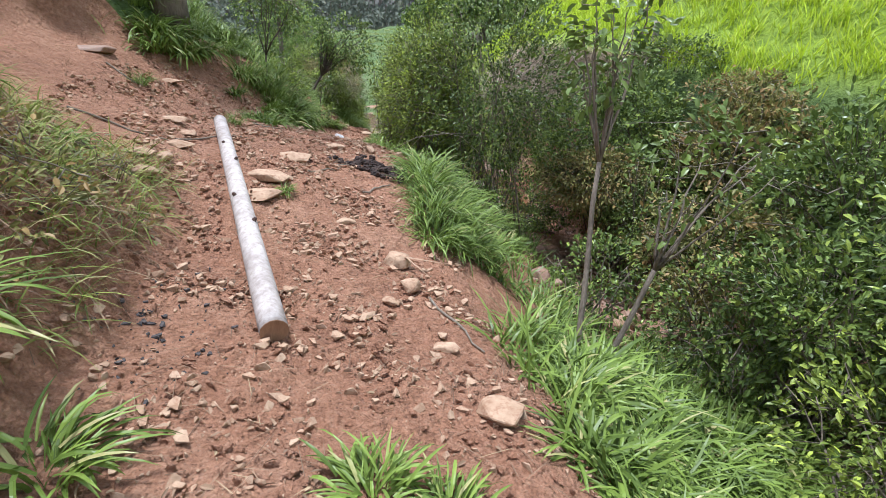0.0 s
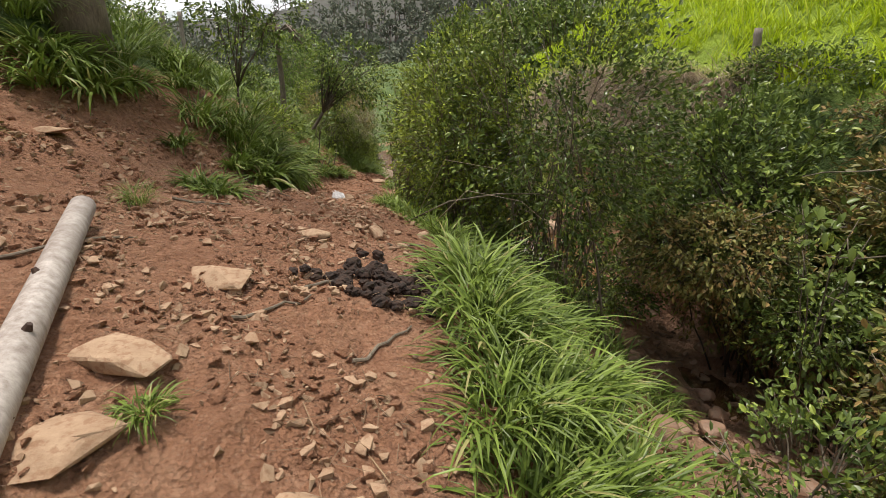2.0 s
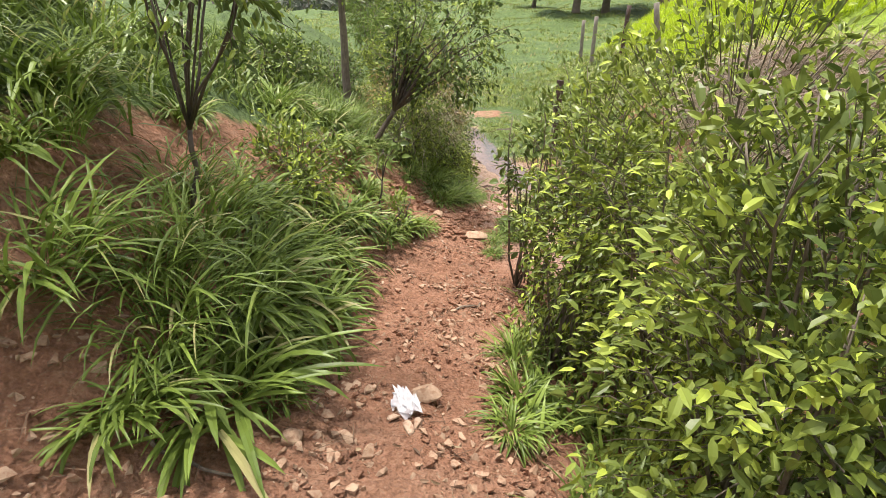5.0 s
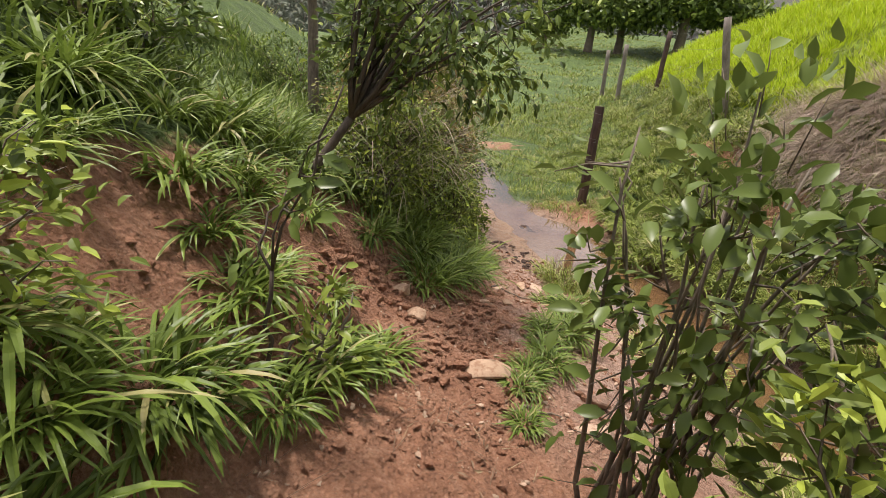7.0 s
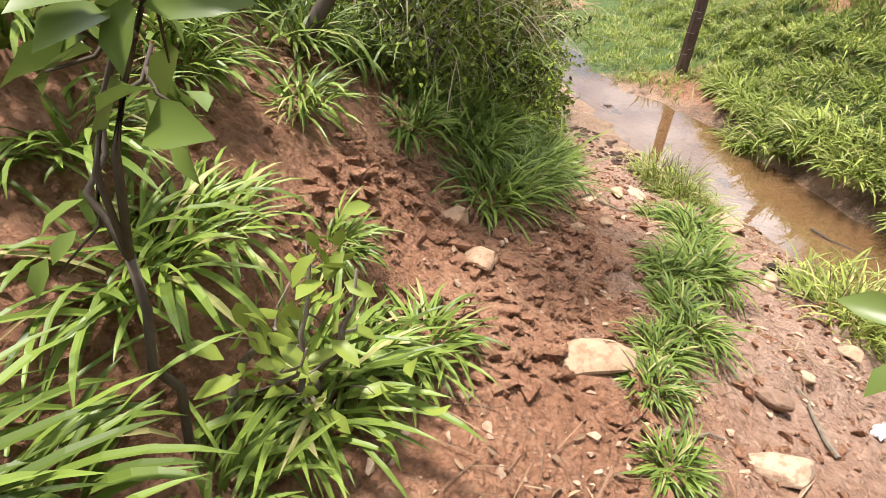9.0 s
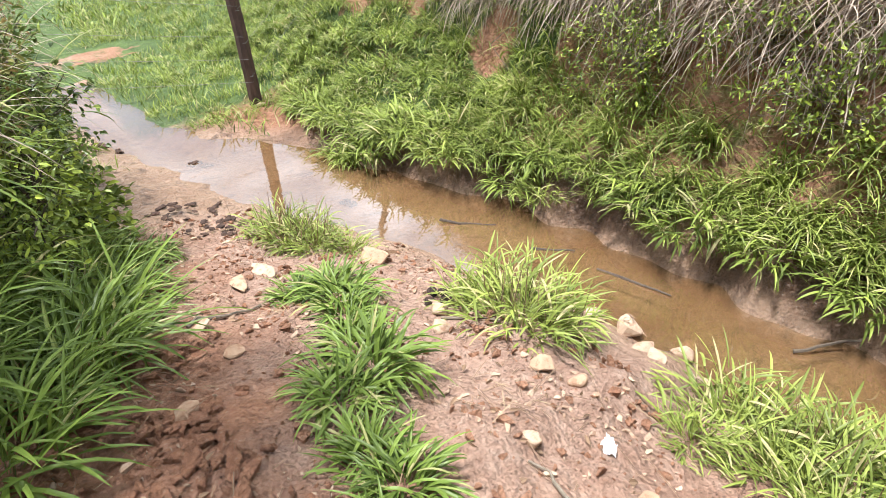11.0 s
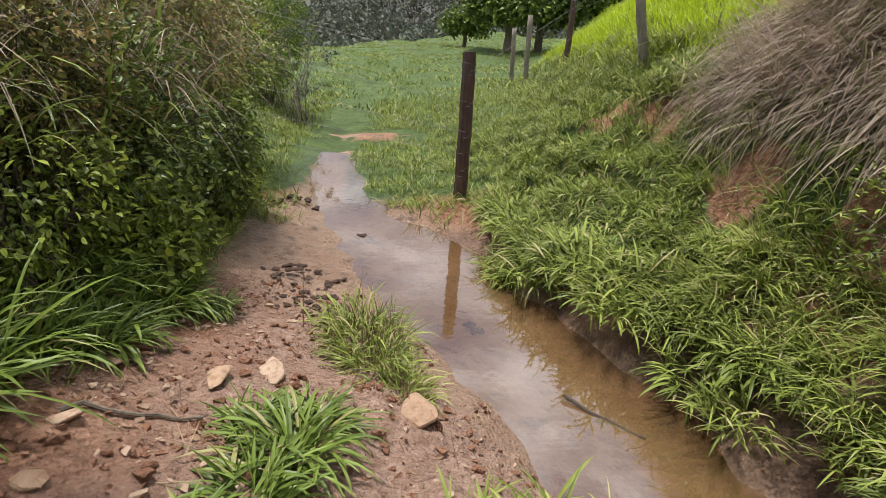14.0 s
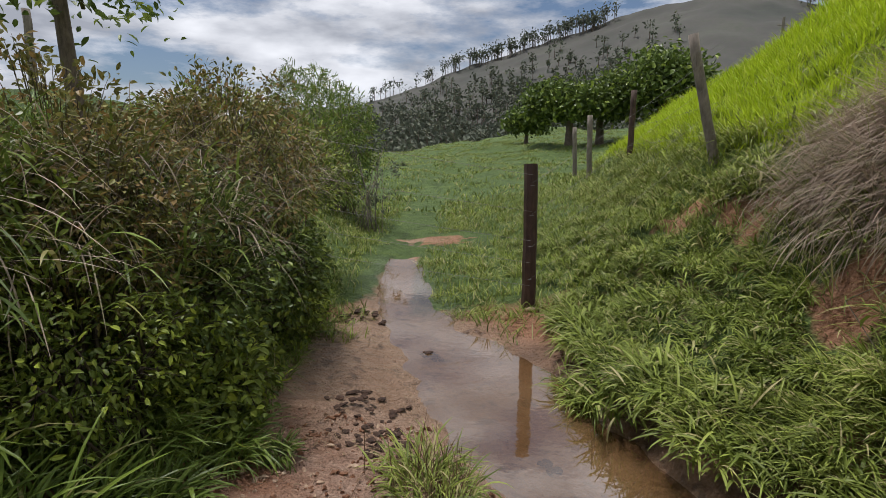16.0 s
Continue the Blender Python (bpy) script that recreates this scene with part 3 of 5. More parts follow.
for s, tall in spots:
    pieces.append(tube([s - (0, 0, 1), s + (0, 0, tall * 0.5), s + (rng.normal(0, 0.3), 0, tall * 0.95)], 0.28, 0.08, 4))
    k = 22
    c = s + np.array([0, 0, tall * 0.72]) + rng.normal(0, 1, (k, 3)) * (tall * 0.13, tall * 0.13, tall * 0.16)
    leafs.append(leaves(c, rng.normal(0, 1, (k, 3)), rng.uniform(1.2, 2.6, k), rng.uniform(0.8, 1.6, k), rng))
woods = tagged(new("far_woods"), "distant thin-stemmed trees on the hillside", "woods", kind="stuff")
part("trunks", raw("trunks", *joined(pieces), BARK), woods)
part("foliage", raw("foliage", *joined(leafs), LEAF_HAZED), woods)


# ---- plants ----
def tuft_blades(r, count, length, width, spread, rise, lean, droop, seg=5, fold=0.3):
    """The blades of one clump: they leave short leaning culms at different heights and arch outwards; thin culms carry the higher ones."""
    az = r.uniform(0, 6.283, count)
    d = spread * np.sqrt(r.uniform(0, 1, count))
    up = rise * r.uniform(0, 1, count) ** 1.4 * (1.15 - 0.5 * d / spread)
    reach = d + up * (0.15 + 0.6 * d / spread)
    base = np.stack([reach * np.cos(az), reach * np.sin(az), up - 0.02], 1)
    L = length * r.uniform(0.45, 1.1, count)
    out = (0.3 + 0.7 * d / spread) * r.uniform(*lean, count) + 0.35 * (up > rise * 0.2)
    leafs = blades(base, az + r.normal(0, 0.75, count), L, width * r.uniform(0.55, 1.25, count), out, r.uniform(*droop, count), seg, r.normal(0, 0.6, count), fold)
    k = np.nonzero(up > rise * 0.35)[0][::2]
    if not len(k):
        return leafs
    foot = np.stack([d[k] * np.cos(az[k]), d[k] * np.sin(az[k]), np.full(len(k), -0.02)], 1)
    slant = np.arctan2(reach[k] - d[k], up[k])
    return joined([leafs, blades(foot, az[k], up[k] / np.cos(slant) * 1.05, 0.004, slant, 0.05, 2)])


def tuft_mesh(seed, count, length, width, spread, mat, rise, lean, droop):
    """A clump of strap-like grass blades round one root."""
    return raw("grass_tuft", *tuft_blades(np.random.RandomState(seed), count, length, width, spread, rise, lean, droop), mat)


def single_blade(seed, length, width, mat):
    v, f = blades(np.zeros((1, 3)), [0.0], length, width, 0.55, 1.1 + 0.25 * (seed % 3), 6, 0.3 * (seed % 2), 0.3)
    return raw("blade", v, f, mat)


TUFT_KINDS = {
    "wide": (150, 0.33, 0.027, 0.13, GRASS, 0.14, (0.3, 1.2), (0.6, 2.0)),
    "strip": (190, 0.42, 0.021, 0.15, GRASS, 0.2, (0.1, 0.9), (0.6, 1.9)),
    "pale": (260, 0.19, 0.014, 0.17, GRASS_PALE, 0.2, (0.2, 1.2), (0.3, 1.5)),
    "tall": (200, 0.55, 0.021, 0.16, GRASS, 0.45, (0.05, 0.8), (0.6, 2.0)),
    "bank": (170, 0.22, 0.018, 0.15, GRASS_TURF, 0.13, (0.3, 1.3), (0.5, 2.0)),
}
TUFTS = {k: [tuft_mesh(i + 10 * j, *a) for i in range(4)] for j, (k, a) in enumerate(TUFT_KINDS.items())}
BLADES = {k: [single_blade(i, a[1] * 1.05, a[2] * 1.15, a[4]) for i in range(3)] for k, a in TUFT_KINDS.items()}
TUFT_SAYS = {
    "wide": "tuft of broad dark green grass blades on red soil",
    "strip": "dense tuft of long green grass beside the path",
    "pale": "round tuft of pale green grass on mud",
    "tall": "tall arching clump of broad green grass on the bank",
    "bank": "small tuft of drooping grass on the stream bank",
}
trng = random.Random(5)


def tuft(kind, x, y, scale=1.0, lift=0.0):
    me = trng.choice(TUFTS[kind])
    root = tagged(new("grass_tuft"), TUFT_SAYS[kind], "grass", "grass tufts, " + kind)
    s = scale * trng.uniform(0.75, 1.2)
    x, y = x + trng.uniform(-0.04, 0.04), y + trng.uniform(-0.04, 0.04)
    root.matrix_world = pose(x, y, h(x, y) + lift, trng.uniform(-6, 6), trng.uniform(-6, 6), trng.uniform(0, 360)) @ Matrix.Scale(s, 4)
    part("blade_mass", me, root)
    for i in range(9):
        ob = part("blade", BLADES[kind][i % 3], root)
        a, d = trng.uniform(0, 360), TUFT_KINDS[kind][3] * trng.uniform(0.1, 0.8)
        ob.matrix_basis = pose(d * math.cos(radians(a)), d * math.sin(radians(a)), -0.02, 0, trng.uniform(-22, 18), a) @ Matrix.Scale(trng.uniform(0.75, 1.1), 4)
    return root


def shrub(name, label, base, centre, radii, stems, count, leaf, mats, seed, fork=0.0, stem_r=0.018, category="bush", twigs=4, droop=0.2, single=False, fill=0.6):
    """A bush: stems that fork to all parts of an uneven crown, twigs on them, leaves along the twigs and in clusters near the outside."""
    r = np.random.RandomState(seed)
    base, centre, radii = np.array(base, float), np.array(centre, float), np.array(radii, float)
    wood, spots, ways = [], [], []
    size = radii.mean()
    split = base + (centre - base) * fork
    if fork:
        u = np.linspace(0, 1, 6)[:, None]
        wood.append(tube(base - (0, 0, 0.05) + (split - base + (0, 0, 0.05)) * u + r.normal(0, 0.012, (6, 3)) * np.sin(u * 3), stem_r, stem_r * 0.75, 7))
    for i in range(stems):
        d = r.normal(0, 1, 3)
        d[2] = abs(d[2]) * 0.9 if r.rand() < 0.75 else d[2]
        d /= np.linalg.norm(d)
        tip = centre + d * radii * r.uniform(0.55, 1.05)
        root = split if fork else base + np.array([r.normal(0, 0.22 * radii[0]), r.normal(0, 0.22 * radii[1]), -0.05])
        mid = root * 0.5 + tip * 0.5 + np.array([0, 0, 0.15 * np.linalg.norm(tip - root)]) + r.normal(0, 0.06, 3)
        u = np.linspace(0, 1, 7)[:, None]
        curve = (1 - u) ** 2 * root + 2 * u * (1 - u) * mid + u ** 2 * tip + r.normal(0, 0.012, (7, 3)) * (u > 0)
        wood.append(tube(curve, stem_r * r.uniform(0.5, 0.9) * (0.75 if fork else 1), 0.003, 5))
        for j in range(twigs):
            s = r.uniform(0.35, 0.98)
            k = int(s * 6)
            p = curve[k] + (curve[min(k + 1, 6)] - curve[k]) * (s * 6 - k)
            w = (p - centre) / radii + r.normal(0, 0.75, 3)
            w = w / np.linalg.norm(w) * r.uniform(0.18, 0.5) * size
            q = p + w
            q[2] -= droop * np.linalg.norm(w) * r.rand()
            wood.append(tube(np.stack([p, p * 0.5 + q * 0.5 + r.normal(0, 0.02, 3), q]), 0.0045, 0.0015, 3))
            m = max(1, int(count * (1 - fill)) // (stems * twigs))
            t = r.uniform(0.15, 1.05, m)[:, None]
            spots.append(p + (q - p) * t + r.normal(0, 0.02 + 0.02 * size, (m, 3)))
            ways.append(w / np.linalg.norm(w) + r.normal(0, 0.65, (m, 3)))
    lumps = r.normal(0, 1, (9, 3))
    lumps /= np.linalg.norm(lumps, axis=1, keepdims=True)
    swell = r.uniform(-0.22, 0.26, 9)
    for i in range(int(count * fill) // 13):
        d = r.normal(0, 1, 3)
        d /= np.linalg.norm(d)
        k = 1 + float((np.clip(lumps @ d, 0, 1) ** 3 * swell).sum())
        p = centre + d * radii * k * r.uniform(0.45, 1.02) ** 0.6
        wood.append(tube(np.stack([p - d * r.uniform(0.1, 0.3) * size - (0, 0, 0.05), p, p + d * 0.06]), 0.003, 0.001, 3))
        m = r.randint(8, 18)
        spots.append(p + r.normal(0, 0.055, (m, 3)) * (1, 1, 0.7))
        ways.append(d * 0.8 + np.array([0, 0, 0.25 - droop]) + r.normal(0, 0.6, (m, 3)))
    spots, ways = np.concatenate(spots), np.concatenate(ways)
    ok = spots[:, 2] > land(spots[:, 0], spots[:, 1]) + 0.03
    spots, ways = spots[ok], ways[ok]
    m = len(spots)
    root = tagged(new(name), label, category)
    root.location = base
    v, f = joined(wood)
    part("stem", raw("stem", v - base, f, mats[1], True), root)
    if single:
        kinds = []
        for i in range(4):
            kinds.append(raw("leaf", *leaves(np.zeros((1, 3)), np.array([[1.0, 0, 0]]), leaf[0] * (0.7 + 0.15 * i), leaf[1] * (0.75 + 0.12 * i), r), mats[0], True))
        for p, w in zip(spots, ways):
            ob = part("leaf", kinds[r.randint(4)], root)
            ob.matrix_basis = Matrix.Translation(p - base) @ Vector(w).to_track_quat('X', 'Z').to_matrix().to_4x4()
    else:
        lf = leaves(spots, ways, leaf[0] * r.uniform(0.55, 1.25, m), leaf[1] * r.uniform(0.6, 1.2, m), r)
        part("foliage", raw("foliage", lf[0] - base, lf[1], mats[0]), root)
    return root


# the bushes between the path and the stream
shrub("bush", "large dense bush with small dark green leaves beside the path", grounded(0.5, -4.5), (0.5, -4.4, 0.38), (1.25, 1.0, 1.35), 34, 15000, (0.062, 0.032), (LEAF_DARK, TWIG), 1)
shrub("bush", "leafy green bush with pale new shoots at the path's edge", grounded(-0.4, -4.1), (-0.4, -4.05, 0.25), (0.58, 0.65, 0.95), 26, 8500, (0.062, 0.028), (LEAF_MID, TWIG), 2)
shrub("bush", "green bush overhanging the narrow path", grounded(-0.15, -2.9), (-0.18, -2.85, 0.3), (0.72, 0.8, 1.25), 30, 9500, (0.056, 0.026), (LEAF_MID, TWIG), 3)
shrub("bush", "open bush with slender shoots above the stream", grounded(0.5, -1.9), (0.5, -2.0, -0.5), (0.6, 0.7, 0.8), 18, 4200, (0.058, 0.03), (LEAF_DARK, TWIG), 4)
shrub("bush", "dark tangled bush hanging over the gully", grounded(3.4, -4.2), (2.7, -3.9, -0.6), (1.2, 1.15, 1.3), 34, 13500, (0.085, 0.046), (LEAF_DARK, TWIG_DARK), 5)
shrub("bush", "brownish scrub on the far side of the gully", grounded(4.0, -5.9), (3.6, -5.7, -0.4), (1.05, 1.2, 1.1), 32, 9500, (0.085, 0.046), (LEAF_BROWN, TWIG), 6)
shrub("bush", "green and brown scrub above the gully", grounded(3.7, -7.9), (3.1, -7.9, -0.35), (1.15, 1.2, 1.15), 32, 9000, (0.085, 0.046), (LEAF_DARK, TWIG), 7)
shrub("bush", "grey-green scrub with bare twigs above the gully", grounded(3.3, -10), (2.6, -9.9, -0.2), (1.1, 1.2, 1.2), 30, 8000, (0.085, 0.04), (LEAF_DARK, TWIG), 8)
shrub("bush", "low green bush at the foot of the gully", grounded(0.75, -7.5), (0.8, -7.4, -1.1), (0.5, 0.6, 0.4), 12, 1500, (0.06, 0.032), (LEAF_DARK, TWIG), 9)
shrub("bush", "dark straggling undergrowth on the slope of the gully", grounded(1.5, -8.7), (1.5, -8.6, -1.05), (0.7, 0.8, 0.6), 20, 3600, (0.06, 0.032), (LEAF_DARK, TWIG), 90)
shrub("bush", "straggling undergrowth with bare grey twigs in the gully", grounded(1.4, -10.2), (1.5, -10.1, -1.0), (0.8, 0.8, 0.6), 22, 3200, (0.056, 0.03), (LEAF_MID, TWIG), 91)
shrub("bush", "dark low brush in the shade beside the stream", grounded(3.3, -4.9), (3.2, -5.1, -1.5), (0.55, 1.4, 0.45), 20, 4200, (0.06, 0.034), (LEAF_DARK, TWIG_DARK), 92)
shrub("bush", "green bush crowding the path where it narrows", grounded(-0.68, -2.3), (-0.66, -2.35, 0.05), (0.42, 0.55, 0.95), 22, 4600, (0.05, 0.024), (LEAF_MID, TWIG), 110)
shrub("bush", "dark undergrowth in the shade under the bushes", grounded(1.5, -3.4), (1.5, -3.5, -1.6), (0.8, 0.9, 0.5), 18, 4200, (0.06, 0.034), (LEAF_DARK, TWIG_DARK), 111)
shrub("bush", "weedy bush with small leaves on the slope above the path", grounded(-2.65, -1.75), (-2.6, -1.75, 0.15), (0.4, 0.5, 0.4), 14, 1500, (0.055, 0.028), (LEAF_MID, TWIG), 112, stem_r=0.008)
shrub("bush", "dark brush hanging over the stony stream bed", grounded(3.6, -5.3), (2.9, -5.2, -1.0), (0.75, 1.2, 0.65), 26, 6500, (0.08, 0.043), (LEAF_DARK, TWIG_DARK), 113, droop=0.5)
for i, (x, y) in enumerate([(4.2, -3.0), (4.3, -4.8), (4.3, -6.6), (4.2, -8.6)]):
    shrub("bush", "grey-green scrub along the top of the gully's far bank", grounded(x, y), (x, y, h(x, y) + 0.02), (0.6, 1.0, 0.32), 26, 3600, (0.07, 0.035), (LEAF_BROWN if i % 2 else LEAF_DARK, TWIG), 140 + i, droop=0.4)
shrub("bush", "tangled brown brush arching over the dark stream bed", grounded(2.9, -4.8), (2.0, -4.9, -0.75), (0.8, 1.0, 0.42), 30, 6500, (0.065, 0.034), (LEAF_BROWN, TWIG_DARK), 152, droop=0.7)
shrub("bush", "dark leafy brush hanging low over the stream stones", grounded(2.6, -6.2), (2.3, -5.9, -1.05), (0.55, 0.6, 0.4), 20, 3400, (0.06, 0.03), (LEAF_DARK, TWIG_DARK), 153, droop=0.7)
# saplings
shrub("sapling", "slender sapling with a pale stem and dark leaves", grounded(-0.16, -9.0), (0.12, -8.25, 1.12), (0.32, 0.32, 0.3), 9, 420, (0.08, 0.04), (LEAF_DARK, TWIG), 10, fork=0.62, stem_r=0.022, category="tree", single=True)
shrub("sapling", "leaning branch of a young tree with sparse leaves in the gully", grounded(0.1, -8.9), (0.75, -8.7, 0.35), (0.5, 0.45, 0.35), 8, 260, (0.08, 0.04), (LEAF_DARK, TWIG), 130, fork=0.5, stem_r=0.024, category="tree", single=True)
shrub("bush", "thin-leaved scrub filling the gully", grounded(2.0, -7.6), (1.9, -7.5, -0.85), (0.7, 0.75, 0.65), 24, 4200, (0.075, 0.036), (LEAF_BROWN, TWIG), 131, droop=0.4)
shrub("bush", "leafy green scrub with bare shoots in the gully", grounded(1.8, -9.2), (1.8, -9.0, -0.7), (0.7, 0.75, 0.6), 26, 3600, (0.075, 0.036), (LEAF_DARK, TWIG), 132)
shrub("sapling", "thin sapling with sparse grey-green leaves by the stream stones", grounded(2.15, -6.1), (2.0, -6.0, -0.6), (0.5, 0.5, 0.75), 6, 240, (0.10, 0.052), (LEAF_BROAD, TWIG), 11, fork=0.3, stem_r=0.018, category="tree", single=True)
shrub("sapling", "small airy tree with dark leaves on the grassy bank", grounded(-2.85, -2.75), (-2.7, -2.65, 1.55), (0.75, 0.65, 0.75), 11, 2000, (0.065, 0.032), (LEAF_DARK, TWIG_DARK), 12, fork=0.35, stem_r=0.016, category="tree", fill=0.4)
shrub("sapling", "small crooked tree with dark and rusty leaves above the pool path", grounded(-2.35, 0.55), (-1.5, 0.85, 0.85), (0.72, 0.6, 0.62), 20, 2600, (0.075, 0.04), (LEAF_DARK, TWIG_DARK), 133, fork=0.35, stem_r=0.035, category="tree", fill=0.5, droop=0.5)
shrub("sapling", "thin dark sapling with a forked stem and few leaves", grounded(-2.08, -1.0), (-2.0, -1.0, 0.2), (0.35, 0.3, 0.38), 3, 42, (0.09, 0.045), (LEAF_BROAD, TWIG_DARK), 13, fork=0.55, stem_r=0.0095, category="tree", twigs=3, single=True, fill=0.3)
shrub("sapling", "low seedling with paired bright leaves among the grass", grounded(-1.95, -0.85), (-1.9, -0.8, -0.5), (0.22, 0.22, 0.18), 6, 90, (0.075, 0.04), (LEAF_MID, TWIG), 93, category="seedling", twigs=3, single=True)
shrub("shrub", "many-stemmed shrub with broad pale green leaves beside the path", grounded(-0.7, -1.27), (-0.64, -1.27, 0.12), (0.42, 0.38, 0.52), 20, 820, (0.08, 0.043), (LEAF_BROAD, TWIG), 14, stem_r=0.014, twigs=4, single=True)
shrub("shrub", "leafy shrub with broad leaves beside the bush", grounded(-0.35, -1.75), (-0.35, -1.75, -0.25), (0.4, 0.4, 0.65), 15, 420, (0.10, 0.055), (LEAF_BROAD, TWIG), 94, stem_r=0.014, twigs=4, single=True)
# the brush on the left bank by the pool
shrub("bush", "dark leafy bush with drooping branches on the bank", grounded(-2.0, 1.5), (-1.95, 1.6, -0.3), (0.55, 0.6, 0.55), 26, 7500, (0.046, 0.024), (LEAF_MID, TWIG_DARK), 15, droop=0.5)
shrub("bush", "rusty small-leaved crown of brush above the bank", grounded(-2.1, 2.6), (-1.95, 2.6, -0.1), (0.62, 0.6, 0.5), 26, 6000, (0.05, 0.026), (LEAF_BROWN, TWIG), 95, droop=0.5)
shrub("bush", "dense vine-covered brush with dark green leaves by the stream", grounded(-1.9, 3.0), (-1.65, 2.9, -0.75), (0.62, 0.75, 0.6), 32, 13000, (0.046, 0.025), (LEAF_DARK, TWIG_DARK), 16, droop=0.5)
shrub("bush", "rusty brown brush heaped over the bank", grounded(-1.9, 4.3), (-1.75, 4.1, -0.15), (0.8, 0.85, 0.72), 36, 12000, (0.048, 0.025), (LEAF_BROWN, TWIG), 17, droop=0.6)
shrub("bush", "shaded green brush under the rusty heap", grounded(-1.7, 4.2), (-1.55, 4.2, -1.0), (0.62, 0.9, 0.5), 26, 6500, (0.06, 0.034), (LEAF_DARK, TWIG_DARK), 134, droop=0.6)
shrub("bush", "green weeds with broad drooping leaves at the foot of the bank", grounded(-1.35, 1.9), (-1.4, 1.85, -0.75), (0.35, 0.5, 0.4), 24, 3600, (0.042, 0.02), (LEAF_MID, TWIG_DARK), 150, droop=0.7)
shrub("bush", "tangle of small dark leaves on the bank above the pool", grounded(-1.7, 2.3), (-1.55, 2.3, -0.35), (0.45, 0.55, 0.45), 26, 6200, (0.038, 0.02), (LEAF_BROWN, TWIG), 151, droop=0.6)
shrub("bush", "bright green bush on top of the bank", grounded(-2.4, 5.0), (-2.3, 5.1, 0.15), (0.75, 0.8, 0.55), 26, 6000, (0.06, 0.03), (LEAF_MID, TWIG), 135)
shrub("bush", "green brush with feathery tops at the end of the bank", grounded(-2.2, 6.4), (-2.05, 6.4, -0.25), (0.8, 1.0, 0.75), 30, 8000, (0.06, 0.026), (LEAF_MID, TWIG), 18)
shrub("bush", "low dark creeping brush at the water's edge", grounded(-1.3, 2.5), (-1.3, 2.55, -1.15), (0.35, 0.6, 0.32), 20, 3200, (0.06, 0.036), (LEAF_MID, TWIG_DARK), 19, droop=0.5)
shrub("bush", "low green creeping brush at the stream's edge", grounded(-1.4, 4.2), (-1.4, 4.2, -1.35), (0.36, 0.9, 0.3), 20, 3400, (0.05, 0.03), (LEAF_MID, TWIG_DARK), 20, droop=0.5)
# weeds and vines on the steep right bank
shrub("bush", "small-leaved green weed climbing the steep bank", grounded(2.45, 1.45), (2.35, 1.45, -0.75), (0.3, 0.45, 0.55), 16, 2200, (0.036, 0.018), (LEAF_MID, TWIG), 96, stem_r=0.008, droop=0.4)
shrub("shrub", "green broad-leaved vine hanging on the steep bank", grounded(2.65, -0.3), (2.55, -0.35, -0.25), (0.3, 0.5, 0.4), 12, 330, (0.07, 0.038), (LEAF_BROAD, TWIG), 97, stem_r=0.012, droop=0.5, single=True)
shrub("shrub", "green vine with oval leaves on the bare red bank", grounded(2.7, -1.0), (2.5, -1.05, -0.3), (0.3, 0.4, 0.4), 12, 300, (0.075, 0.04), (LEAF_BROAD, TWIG), 98, stem_r=0.012, droop=0.5, single=True)
shrub("bush", "low small-leaved weed at the foot of the bank", grounded(2.45, -0.6), (2.3, -0.6, -1.15), (0.22, 0.4, 0.25), 12, 800, (0.035, 0.018), (LEAF_MID, TWIG), 120, stem_r=0.006, droop=0.4)
shrub("bush", "wispy green weed on the bare red bank", grounded(2.5, 0.05), (2.35, 0.05, -0.8), (0.25, 0.35, 0.4), 12, 1000, (0.038, 0.02), (LEAF_MID, TWIG), 121, stem_r=0.006, droop=0.4)
shrub("bush", "grey-green weed among the dead grass of the bank", grounded(2.6, 0.5), (2.45, 0.5, -0.6), (0.25, 0.4, 0.35), 14, 1100, (0.04, 0.02), (LEAF_MID, TWIG), 99, stem_r=0.008, droop=0.4)
# weeds on the cut bank at the start of the path
shrub("bush", "low weedy growth on the cut bank beside the path", grounded(-3.1, -8.75), (-3.0, -8.75, 0.2), (0.28, 0.45, 0.2), 14, 520, (0.045, 0.018), (LEAF_BROWN, TWIG), 100, stem_r=0.007)
shrub("bush", "straggling dry weeds on the cut bank", grounded(-3.25, -9.5), (-3.1, -9.45, 0.35), (0.35, 0.5, 0.25), 14, 900, (0.05, 0.022), (LEAF_BROWN, TWIG), 101, stem_r=0.007)
for i, (x, y, k, s) in enumerate([(-2.5, 12.5, 1.7, 1.0), (-3.7, 14.5, 1.9, 1.2)]):
    shrub("bamboo_clump", "feathery light green bamboo clump by the stream", grounded(x, y), (x, y, h(x, y) + k), (s, s, k * 0.8), 34, 6500, (0.17, 0.03), (BAMBOO, TWIG), 30 + i, category="bamboo", twigs=6, droop=0.5)
shrub("sapling", "small grey thinly leaved tree by the stream", grounded(-1.5, 11.0), (-1.5, 11.0, -0.5), (0.7, 0.6, 0.75), 14, 420, (0.08, 0.04), (LEAF_HAZED, POST_GREY), 36, category="tree")
